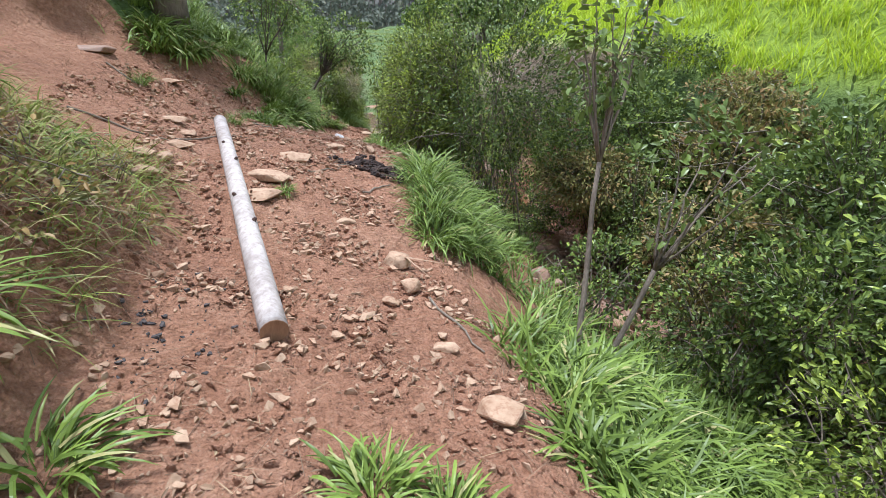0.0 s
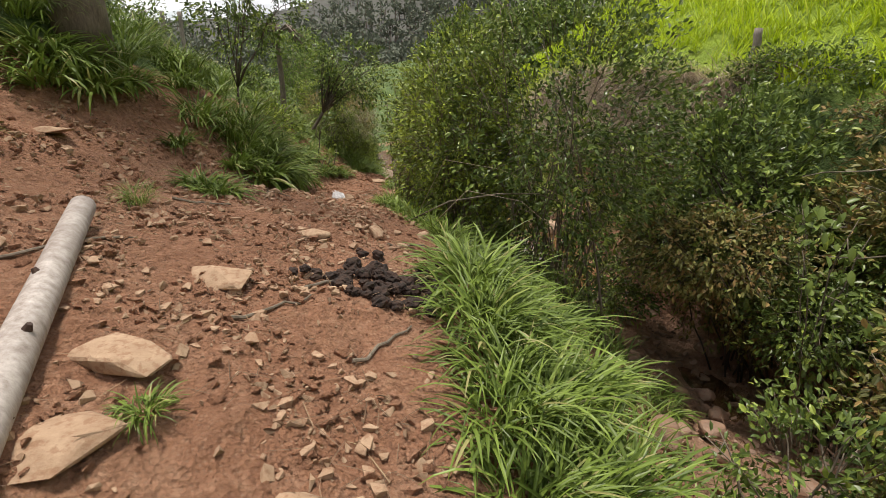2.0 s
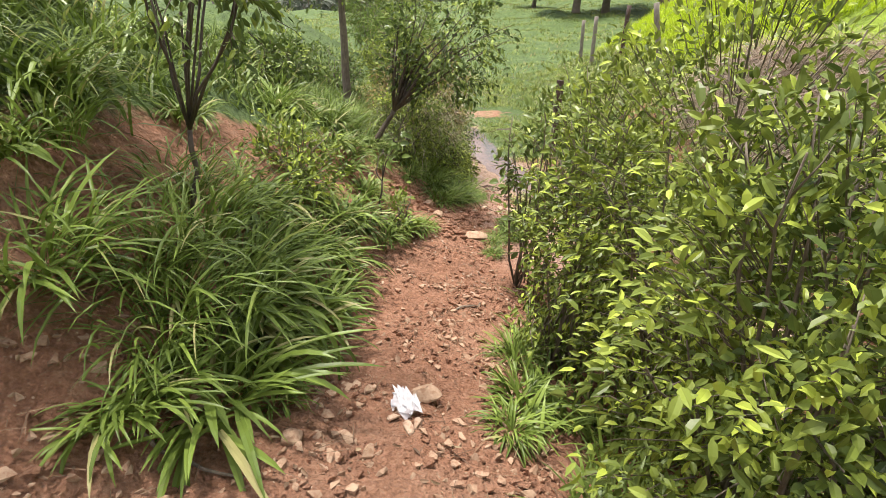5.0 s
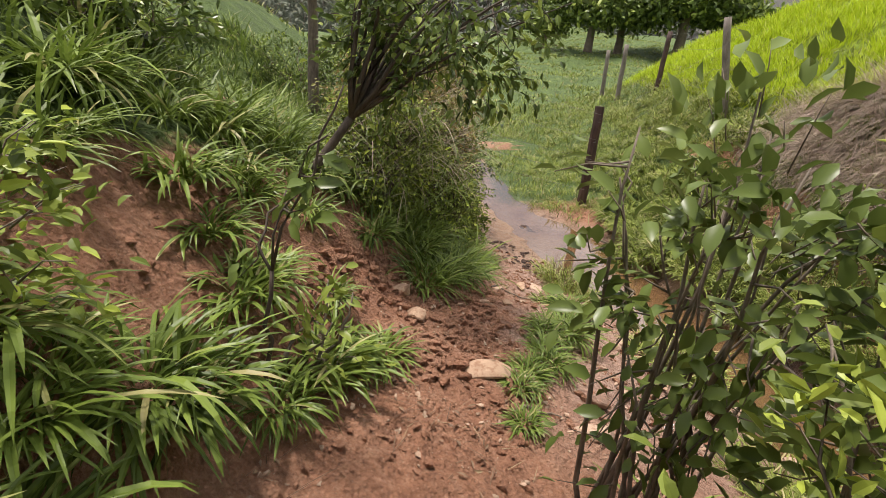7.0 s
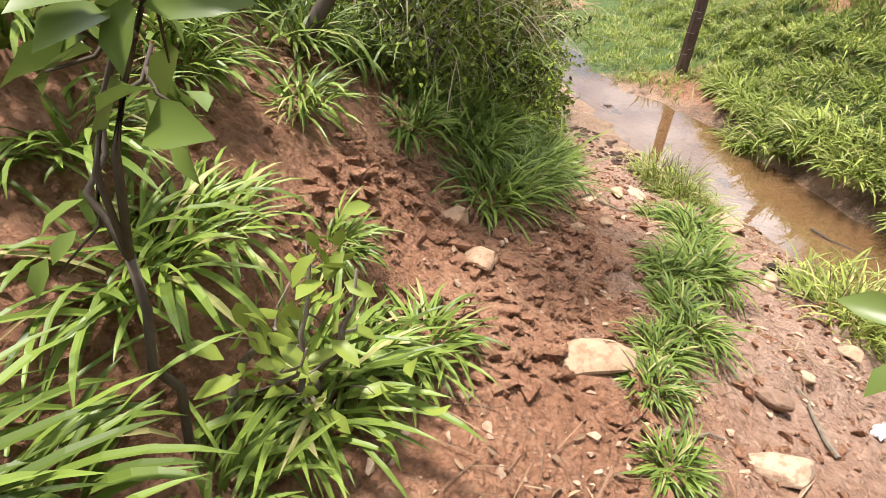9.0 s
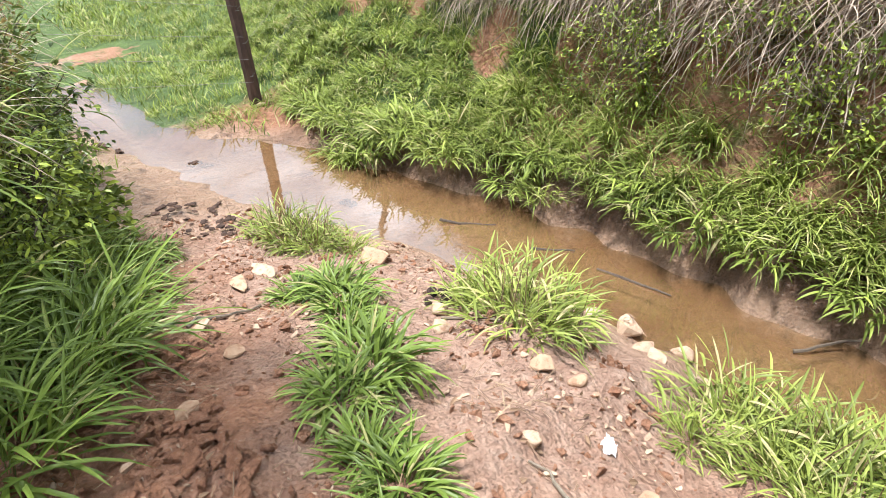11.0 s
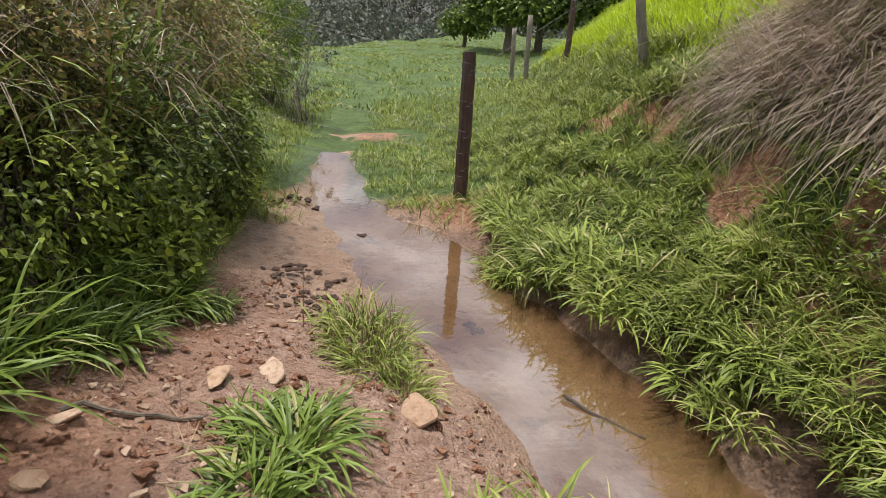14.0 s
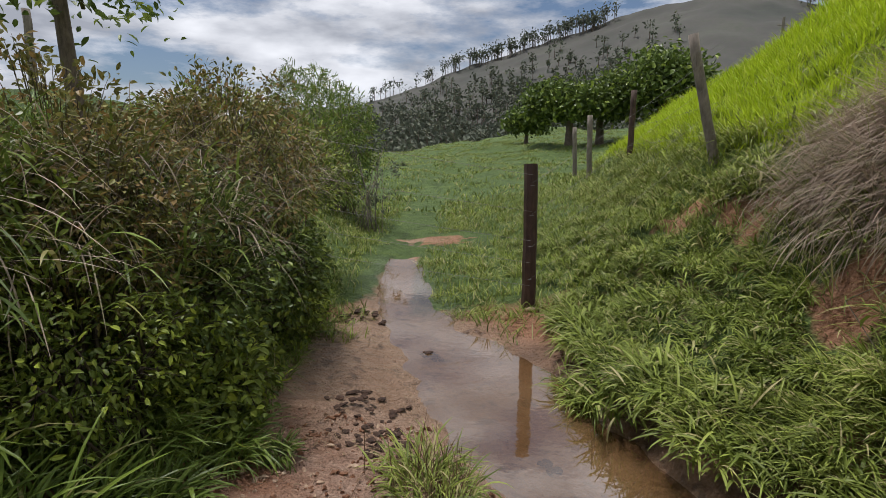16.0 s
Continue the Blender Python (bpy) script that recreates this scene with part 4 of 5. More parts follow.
# scrub on the left slopes
for i, (x, y, k) in enumerate([(-4.6, -1.2, 0.6), (-5.6, 0.8, 0.8), (-4.2, 1.6, 0.7), (-6.5, -3.6, 0.7), (-5.2, -7.2, 0.5), (-4.4, -8.6, 0.4), (-3.4, 0.6, 0.5), (-7.5, 3.4, 0.9), (-3.7, 5.9, 0.7), (-5.3, -6.7, 0.45), (-5.0, -8.0, 0.5), (-6.2, -5.6, 0.6), (-4.7, -5.0, 0.3)]):
    shrub("bush", "low scrubby green bush on the grassy slope", grounded(x, y), (x, y, h(x, y) + k * 0.55), (k, k, k * 0.65), 18, 2600, (0.07, 0.034), (LEAF_MID if i % 2 else LEAF_DARK, TWIG), 50 + i)


def tree(label, x, y, trunk_h, trunk_r, crown, crown_r, count, leaf, seed, mats):
    """A tree with a tapered trunk, limbs and an uneven crown of many leaves."""
    r = np.random.RandomState(seed)
    base = np.array(grounded(x, y, 0.1))
    top = base + np.array([r.normal(0, 0.12), r.normal(0, 0.12), trunk_h])
    u = np.linspace(0, 1, 8)[:, None]
    stem = base + (top - base) * u + r.normal(0, 0.03, (8, 3)) * trunk_h * 0.15
    v, f = tube(stem, trunk_r * 1.15, trunk_r * 0.7, 14)
    root = tagged(new("tree"), label, "tree")
    root.location = base
    part("trunk", raw("trunk", v - base, f, mats[1], True), root)
    limbs, spots = [], []
    c = base + np.array([0, 0, crown])
    for i in range(16):
        d = r.normal(0, 1, 3)
        d[2] = abs(d[2]) * 0.5
        d /= np.linalg.norm(d)
        q = c + d * np.array(crown_r) * r.uniform(0.5, 1)
        limbs.append(tube([top - (0, 0, 0.2), (top + q) / 2 + (0, 0, 0.15 * crown_r[0]), q], trunk_r * 0.45, 0.02, 6))
        m = count // 16
        spots.append(q + r.normal(0, 0.28, (m, 3)) * np.array(crown_r))
    spots = np.concatenate(spots)
    lv = leaves(spots, r.normal(0, 1, (len(spots), 3)), leaf[0] * r.uniform(0.6, 1.2, len(spots)), leaf[1] * r.uniform(0.6, 1.2, len(spots)), r)
    for v, f in limbs:
        part("limb", raw("limb", v - base, f, mats[1], True), root)
    part("crown", raw("crown", lv[0] - base, lv[1], mats[0]), root)
    return root


tree("tree with a thick grey-brown trunk on the grassy bank", -3.8, -3.9, 3.2, 0.2, 4.6, (2.0, 2.0, 1.2), 2600, (0.10, 0.05), 61, (LEAF_DARK, BARK))
tree("slim tree with a bare brown trunk behind the brush", -3.25, 4.7, 2.6, 0.07, 2.1, (1.0, 1.0, 0.6), 700, (0.11, 0.055), 62, (LEAF_DARK, BARK))
for i, (x, y, s) in enumerate([(10.6, 44, 1.1), (13.8, 46, 1.15), (17.8, 43, 1.4), (21.5, 44, 1.1), (8.6, 54, 0.7)]):
    tree("dark flat-crowned tree at the edge of the pasture", x, y, 2.6 * s, 0.3 * s, 3.0 * s, (2.6 * s, 2.4 * s, 1.9 * s), 6000, (0.5, 0.3), 70 + i, (LEAF_DARK, BARK))

# ---- grass that nobody could count ----
rng = np.random.RandomState(8)


def cover(name, label, spots, length, width, lean, droop, mat, seg=3, toward=None):
    m = len(spots)
    az = rng.uniform(0, 6.283, m) if toward is None else toward + rng.normal(0, 1.0, m)
    v, f = blades(spots - (0, 0, 0.01), az, rng.uniform(*length, m), width * rng.uniform(0.6, 1.3, m), rng.uniform(*lean, m), rng.uniform(*droop, m), seg, rng.normal(0, 0.5, m))
    return tagged(new(name, raw(name, v, f, mat)), label, "grass", kind="stuff")


def clumpy(x, y, size, seed):
    return np.clip(0.5 + 0.8 * waves(x, y, size, seed), 0.03, 1)


def clumps(name, label, spots, count, length, width, spread, rise, mat, size=(0.7, 1.3)):
    """Turf that grows in clumps with dark gaps between them."""
    kinds = [tuft_blades(np.random.RandomState(900 + i), count, length, width, spread, rise, (0.3, 1.3), (0.4, 1.9), 3, 0.0) for i in range(10)]
    out = []
    for p in spots:
        v, f = kinds[rng.randint(10)]
        a, k = rng.uniform(0, 6.283), rng.uniform(*size)
        turn = np.array([[math.cos(a), -math.sin(a), 0], [math.sin(a), math.cos(a), 0], [0, 0, rng.uniform(0.8, 1.25)]])
        out.append(((v * k) @ turn.T + p, f))
    return tagged(new(name, raw(name, *joined(out), mat)), label, "grass", kind="stuff")


clumps("terrace_turf", "clumped green grass on the terrace beside the stream",
       scatter(rng, 560, 0.6, 3.6, 2.0, 9, lambda x, y: ((x > line_x(7, y) + 0.05) & (x < line_x(9, y) - 0.1)) * clumpy(x, y, 0.7, 61) ** 1.3 * (1 - scar(x, y))), 52, 0.145, 0.017, 0.14, 0.06, GRASS_TURF)
clumps("bank_turf", "clumps of green grass on the slope under the bright hill",
       scatter(rng, 240, 2.0, 5.0, 4.4, 12, lambda x, y: ((x > line_x(8, y) - 0.2) & (x < line_x(9, y) + 0.5)) * clumpy(x, y, 0.9, 62) * (1 - scar(x, y))), 56, 0.21, 0.018, 0.15, 0.12, GRASS_PALE)
clumps("valley_turf", "low clumps of pasture grass on the valley floor",
       scatter(rng, 420, -3.5, 5, 4.6, 14, lambda x, y: np.clip(np.maximum(line_x(4, y) - 0.2 - x, x - line_x(6, y) - 0.05) / 0.3, 0, 1) * (np.hypot((x + 0.1) / 1.2, (y - 10.2) / 0.9) > 1) * clumpy(x, y, 1.1, 63) ** 1.5), 50, 0.16, 0.018, 0.15, 0.05, GRASS_PALE)
cover("terrace_grass", "short green grass on the terrace beside the stream",
      scatter(rng, 15000, 0.2, 4.0, 2.0, 9, lambda x, y: ((x > line_x(7, y) - 0.02) & (x < line_x(9, y))) * clumpy(x, y, 0.4, 31) ** 2 * (1 - scar(x, y))), (0.04, 0.13), 0.012, (0.2, 1.2), (0.4, 1.8), GRASS_TURF, 3)
cover("bank_grass", "long green grass hanging over the stream's edge",
      scatter(rng, 6500, 1.4, 2.6, -2.0, 2.6, lambda x, y: ((x > line_x(7, y) + 0.08) & (x < line_x(8, y) + 0.08)) * clumpy(x, y, 0.4, 32) ** 1.8 * (1 - scar(x, y))), (0.10, 0.36), 0.012, (0.1, 1.0), (0.6, 2.1), GRASS_PALE, 5, np.pi)
cover("dry_bank_grass", "dead straw-coloured grass hanging down the steep bank",
      scatter(rng, 40000, 2.0, 4.2, -2.6, 4.9, lambda x, y: np.clip((x - line_x(8, y) - 0.22) / 0.4, 0, 1) * (x < line_x(9, y) + 0.35) * np.clip((4.9 - y) / 1.2, 0, 1) * clumpy(x, y, 0.4, 33) ** 1.5 * (1 - 0.9 * scar(x, y))), (0.15, 0.75), 0.009, (0.5, 2.4), (0.5, 1.5), STRAW, 6, np.pi)
cover("bank_top_grass", "green grass growing among the dead grass of the bank",
      scatter(rng, 4200, 2.0, 4.6, -2.6, 4.4, lambda x, y: ((x > line_x(8, y)) & (x < line_x(9, y) + 0.5)) * clumpy(x, y, 0.6, 34)), (0.15, 0.5), 0.010, (0.3, 1.2), (0.5, 1.5), GRASS_PALE, 4, np.pi)
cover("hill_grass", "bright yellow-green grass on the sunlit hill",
      scatter(rng, 70000, 3.1, 9.5, 2.5, 17, lambda x, y: np.clip((x - line_x(9, y)) / 0.4, 0, 1) * clumpy(x, y, 0.9, 35)), (0.14, 0.36), 0.017, (0.1, 0.7), (0.3, 1.0), GRASS_LIME_LIT, 3)
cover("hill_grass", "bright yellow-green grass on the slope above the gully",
      scatter(rng, 36000, 4.0, 11, -13, 2.5, lambda x, y: np.clip((x - line_x(9, y)) / 0.4, 0, 1) * clumpy(x, y, 0.9, 36)), (0.16, 0.4), 0.022, (0.1, 0.7), (0.3, 1.0), GRASS_LIME_LIT, 3)
cover("valley_grass", "short green pasture grass on the valley floor",
      scatter(rng, 36000, -3.5, 5, 4.4, 17, lambda x, y: np.clip(np.maximum(line_x(4, y) - 0.15 - x, x - line_x(6, y)) / 0.4, 0, 1) * (np.hypot((x + 0.1) / 1.2, (y - 10.2) / 0.9) > 1) * clumpy(x, y, 0.7, 37)), (0.08, 0.22), 0.013, (0.1, 0.8), (0.3, 1.2), GRASS_TURF, 3)
cover("meadow_grass", "green pasture grass on the far rise",
      scatter(rng, 60000, -16, 24, 13, 75, lambda x, y: clumpy(x, y, 4, 38) ** 1.5), (0.1, 0.28), 0.05, (0.2, 0.9), (0.3, 1.2), GRASS_TURF, 3)
cover("slope_grass", "long green grass and weeds on the upper slope",
      scatter(rng, 42000, -9, -2.2, -7.2, 7, lambda x, y: np.clip((line_x(1, y) + np.where((y > -5) & (y < -2.8), -0.1, np.where((y > -2.8) & (y < 0.3), 0.1, 0.4)) - x) / 0.6, 0, 1) * (np.hypot((x + 4.4) / 1.0, (y + 6.2) / 1.2) > 1) * clumpy(x, y, 0.8, 39)), (0.15, 0.5), 0.02, (0.1, 0.9), (0.5, 1.7), GRASS, 4)
cover("gully_grass", "rank grass on the slope down to the stream",
      scatter(rng, 12000, -1.2, 3.2, -10.8, -1.0, lambda x, y: ((x > line_x(3, y) + 0.12 + 0.5 * np.clip(1.6 - np.abs(y + 8.4) / 0.5, 0, 1.2)) & (x < np.where(y < -7.2, 3.2, line_x(4, y) - 0.1))) * clumpy(x, y, 0.6, 40) * np.where((y > -7.8) & (y < -5.2), 0.3, 1)), (0.12, 0.42), 0.02, (0.1, 0.9), (0.4, 1.5), GRASS, 4)
cover("pool_grass", "wiry grass at the foot of the brush",
      scatter(rng, 8000, -2.3, -0.6, 0.9, 7, lambda x, y: (x < line_x(2, y) + 0.15) * clumpy(x, y, 0.5, 41)), (0.12, 0.4), 0.012, (0.1, 0.9), (0.5, 1.6), GRASS, 4)


stalks = np.concatenate([np.column_stack([rng.normal(x, 0.1, m), rng.normal(y, 0.12, m)]) for x, y, m in ((0.0, 2.1, 60), (-0.05, 2.4, 40), (0.4, 0.6, 50), (0.75, -0.65, 50))])
cover("seed_stalks", "thin brown seed stalks standing in the grass by the pool", np.column_stack([stalks, land(stalks[:, 0], stalks[:, 1])]), (0.22, 0.42), 0.005, (0.0, 0.35), (0.0, 0.5), LITTER, 4)
weeds = scatter(rng, 1700, -3.7, -2.75, -9.9, -7.9, lambda x, y: (x < line_x(2, y) - 0.05) * clumpy(x, y, 0.5, 42))
cover("bank_weeds", "dry and green grass straggling over the cut bank", weeds, (0.1, 0.34), 0.009, (0.3, 1.5), (0.5, 1.8), GRASS_PALE, 4, 0.0)
straw_weeds = scatter(rng, 900, -3.7, -2.75, -9.9, -7.9, lambda x, y: (x < line_x(2, y) - 0.05) * clumpy(x, y, 0.4, 43))
cover("bank_straw", "dead grass straggling over the cut bank", straw_weeds, (0.1, 0.36), 0.006, (0.5, 2.0), (0.5, 1.6), LITTER, 4, 0.0)


def over_brush(m, centre, radii):
    """Spots on the upper outside of a heap of brush."""
    d = rng.normal(0, 1, (m, 3))
    d /= np.linalg.norm(d, axis=1)[:, None]
    d[:, 2] = np.abs(d[:, 2])
    p = np.array(centre) + d * np.array(radii) * rng.uniform(0.75, 1.02, (m, 1))
    return p[p[:, 2] > land(p[:, 0], p[:, 1]) + 0.05]


BRUSH = [((-1.9, 1.7, -0.45), (0.6, 0.8, 0.65)), ((-1.75, 2.8, -0.55), (0.75, 0.85, 0.75)), ((-1.72, 4.1, -0.35), (0.82, 0.95, 0.75))]
cover("dry_vines", "dead straw and wiry vines hanging over the brush", np.concatenate([over_brush(420, c, k) for c, k in BRUSH]), (0.2, 0.6), 0.006, (0.5, 2.2), (0.5, 1.6), STRAW, 6, 0.0)
cover("climbing_grass", "long green grass growing up through the brush", np.concatenate([over_brush(k, (c[0] + 0.05, c[1], c[2] - 0.15), q) for (c, q), k in zip(BRUSH, (480, 200, 40))]), (0.2, 0.5), 0.015, (0.2, 1.2), (0.8, 2.0), GRASS, 6, -0.6)

# ---- grass tufts one by one ----
for i in range(16):  # the strip along the path's right edge
    y = -8.0 + i * 0.115
    tuft("strip", -1.0 + 0.2 * (i % 3) + 0.05 * math.sin(i) + 0.012 * i, y, 0.72 + 0.02 * i)
for i in range(30):  # the near slope to the stream
    a = trng.uniform(-10.6, -8.75)
    tuft("wide", -0.72 + trng.uniform(0, 1) ** 1.2 * 1.9 + max(0, a + 9.9) * 0.55, a, trng.uniform(0.9, 1.25))
for x, y, k, s in [(-2.66, -10.35, "wide", 0.95), (-2.95, -10.2, "wide", 0.9), (-1.66, -10.45, "wide", 0.62), (-1.35, -10.5, "wide", 0.55), (-2.15, -7.78, "wide", 0.42),
                   (-3.2, -8.6, "wide", 0.6), (-3.35, -9.1, "wide", 0.65), (-3.1, -8.9, "pale", 0.6), (-3.3, -9.6, "wide", 0.7), (-3.5, -8.2, "pale", 0.7), (-3.6, -9.2, "tall", 0.6),
                   (-3.62, -5.9, "tall", 0.3), (-2.72, -6.05, "tall", 0.32), (-2.5, -5.25, "wide", 0.75), (-2.62, -5.1, "wide", 0.7), 
                   (-3.0, -4.35, "wide", 0.6), (-2.72, -3.5, "tall", 0.85), (-2.85, -3.3, "tall", 0.95), (-2.62, -3.75, "wide", 0.9), (-2.5, -3.35, "wide", 1.0), (-2.42, -3.05, "wide", 0.9),
                   (-2.35, -3.45, "wide", 0.7), (-2.5, -2.8, "wide", 0.9), (-2.3, -2.5, "wide", 0.7), (-2.55, -2.4, "strip", 0.8), 
                   (-3.7, -4.2, "wide", 1.2), (-3.9, -4.35, "wide", 1.2), (-3.5, -4.05, "wide", 1.2), (-4.1, -4.2, "tall", 0.7), (-4.3, -4.1, "wide", 1.1)]:
    tuft(k, x, y, s)
for x, y, k, s in [(-2.6, -3.2, "tall", 0.8), (-2.45, -3.6, "wide", 1.2), (-2.8, -3.0, "tall", 0.9), (-2.55, -2.95, "wide", 1.3), (-2.35, -2.75, "wide", 1.1),  (-2.7, -3.9, "wide", 1.0), (-2.3, -3.15, "wide", 0.85),
                   (-2.25, -2.2, "wide", 0.8), (-2.3, -1.9, "wide", 0.9), (-2.4, -1.6, "wide", 0.8), (-2.45, -2.1, "strip", 1.0), (-2.6, -2.6, "strip", 1.1), (-2.75, -2.2, "wide", 1.1), (-2.9, -2.6, "tall", 0.8), 
                   (-3.6, -3.85, "tall", 0.8), (-3.9, -4.45, "wide", 1.2), (-3.55, -4.3, "wide", 1.2), (-3.05, -3.55, "strip", 1.1)]:
    tuft(k, x, y, s)
for x, y, k, s in [(-0.75, -5.6, "strip", 0.7), (-0.8, -5.2, "strip", 0.8), (-0.95, -4.8, "wide", 0.6), (-1.02, -4.4, "wide", 0.6), (-1.15, -3.4, "wide", 0.6), (-1.08, -3.0, "wide", 0.7), (-1.0, -2.6, "strip", 0.7),
                   (1.35, -5.4, "wide", 0.8), (1.2, -5.75, "wide", 0.6), (2.9, -6.4, "wide", 1.0), (2.6, -6.7, "wide", 0.9), (0.2, -6.4, "strip", 0.7), (-0.35, -7.0, "strip", 0.8), (-0.3, -6.0, "strip", 0.9), (-0.25, -5.5, "strip", 0.9)]:
    tuft(k, x, y, s)
for x, y, k, s in [(-2.57, -1.61, "wide", 0.8), (-2.78, -2.17, "wide", 0.9), (-2.47, -0.1, "wide", 0.8), (-2.0, -0.3, "wide", 0.5), (-3.9, -2.4, "tall", 0.7), (-3.7, -2.9, "tall", 0.7), (-3.4, -2.5, "tall", 0.6), (-3.2, -1.9, "wide", 1.0),
                   (-3.04, -0.46, "wide", 0.9), (-2.9, 0.46, "wide", 0.9), (-3.3, -3.3, "wide", 1.1), (-3.5, -2.7, "wide", 1.1), (-3.9, -3.9, "tall", 0.7), (-3.65, -4.5, "wide", 1.1), (-3.75, -4.75, "wide", 1.0), (-3.3, -3.0, "tall", 0.6)]:
    tuft(k, x, y, s)
# part of the way that leads down to the pool
for x, y, k, s in [(-2.28, -0.75, "wide", 0.85), (-2.42, -0.6, "wide", 0.75), (-2.2, -0.55, "wide", 0.7), (-1.82, -0.62, "wide", 0.72), (-1.98, -0.75, "wide", 0.8), (-1.66, -0.5, "wide", 0.55),
                   (-2.2, -1.22, "wide", 0.95), (-2.35, -1.35, "wide", 0.95), (-2.05, -1.05, "wide", 0.75), (-2.5, -1.55, "wide", 0.8), (-2.6, -0.45, "wide", 0.8), (-2.45, -0.1, "wide", 0.85), (-2.2, 0.2, "wide", 0.8),
                   (-2.85, -0.75, "wide", 0.7), (-2.9, -1.4, "wide", 0.6), (-1.5, 0.62, "strip", 0.75), (-1.38, 0.85, "strip", 0.8), (-1.3, 1.15, "strip", 0.85), (-1.62, 0.9, "strip", 0.9), (-1.75, 1.2, "strip", 1.0),
                   (-1.55, 1.4, "strip", 1.0), (-1.25, 1.5, "strip", 0.8), (-1.9, 0.75, "wide", 0.9), (-1.55, 1.85, "strip", 0.95), (-1.7, 2.1, "strip", 1.1), (-1.4, 2.1, "strip", 0.9), (-1.95, 1.7, "strip", 1.1), (-1.45, 1.65, "tall", 0.45), (-1.3, 1.95, "tall", 0.45), (-1.6, 1.95, "tall", 0.45), (-1.35, 2.3, "tall", 0.45), (-1.1, 1.75, "wide", 0.8),
                   (-2.35, 0.6, "wide", 0.9), (-2.2, 1.0, "wide", 1.0), (-2.7, 0.3, "wide", 1.0), (-2.6, 0.9, "tall", 0.7), (-2.9, 0.0, "wide", 1.0), (-3.05, -0.4, "wide", 0.9), (-2.75, -1.0, "wide", 0.7),
                   (-0.98, 2.2, "wide", 0.72), (-1.12, 2.4, "wide", 0.62), (-0.85, 2.35, "wide", 0.5),
                   (-0.62, 0.36, "wide", 0.62), (-0.5, 0.5, "wide", 0.66), (-0.72, 0.15, "wide", 0.6), (-0.38, 0.95, "wide", 0.6), (-0.3, 1.15, "wide", 0.62), (-0.45, 0.75, "wide", 0.55), (-0.2, 1.4, "wide", 0.55), (-0.42, 1.3, "wide", 0.5),
                   (-0.85, -0.15, "wide", 0.6), (-0.7, -0.05, "wide", 0.6), (-0.95, -0.38, "wide", 0.5), (-0.98, -0.72, "wide", 0.45), (0.02, 2.02, "pale", 1.09), (-0.08, 2.25, "pale", 1.23), (-0.12, 2.45, "pale", 1.01), (0.08, 1.8, "pale", 0.80),
                   (0.36, 0.52, "pale", 1.14), (0.48, 0.68, "pale", 1.08), (0.28, 0.7, "pale", 0.96), (0.5, 0.45, "pale", 0.90),
                   (0.62, -0.42, "pale", 1.08), (0.8, -0.55, "pale", 1.14), (0.5, -0.6, "pale", 0.85), (0.95, -0.75, "pale", 1.08), (0.72, -0.8, "pale", 1.08), (1.1, -0.95, "pale", 1.02), (0.45, -0.85, "pale", 0.8), (0.85, -1.1, "wide", 0.8), (0.35, -0.4, "pale", 0.6),
                   (1.08, 3.35, "bank", 1.15), (1.15, 3.2, "bank", 1.1), (1.02, 3.5, "bank", 1.1), (1.25, 3.4, "bank", 1.1)]:
    tuft(k, x, y, s)
for i in range(40):  # over the right edge of the stream
    y = -0.7 + i * 0.15
    tuft("pale" if i % 3 == 0 else "bank", float(line_x(7, y)) + trng.uniform(-0.02, 0.17), y, trng.uniform(0.75, 1.2), 0.0)
for i in range(60):
    y = trng.uniform(2.2, 8)
    x = float(line_x(7, y)) + trng.uniform(0.1, 1.3)
    tuft("bank", x, y, trng.uniform(0.5, 0.85))


# ---- stones ----
def stone(x, y, sx, sy, sz, turn=0.0, mat=None, label="angular ochre stone lying on the red soil", sink=0.2, tilt=0.0, seed=None):
    r = random.Random(seed if seed is not None else int(x * 991 + y * 577 + sx * 3001))
    r2 = np.random.RandomState(r.randrange(10 ** 6))
    bm = hull(r2, sx, sy, sz)
    me = bpy.data.meshes.new("stone")
    bm.to_mesh(me)
    bm.free()
    me.materials.append(mat or STONE)
    ob = tagged(new("stone", me), label, "stone", "stones")
    ob.matrix_world = pose(x, y, h(x, y) - sz * sink, tilt, tilt * 0.4, turn)
    return ob


FLAT = "flat pale slab of stone beside the pole"
for x, y, a, b, c, t in [(-2.31, -7.93, 0.34, 0.34, 0.08, 20), (-2.3, -7.55, 0.46, 0.24, 0.11, -25), (-2.12, -6.9, 0.4, 0.22, 0.1, -35)]:
    stone(x, y, a, b, c, t, STONE, FLAT, 0.45)
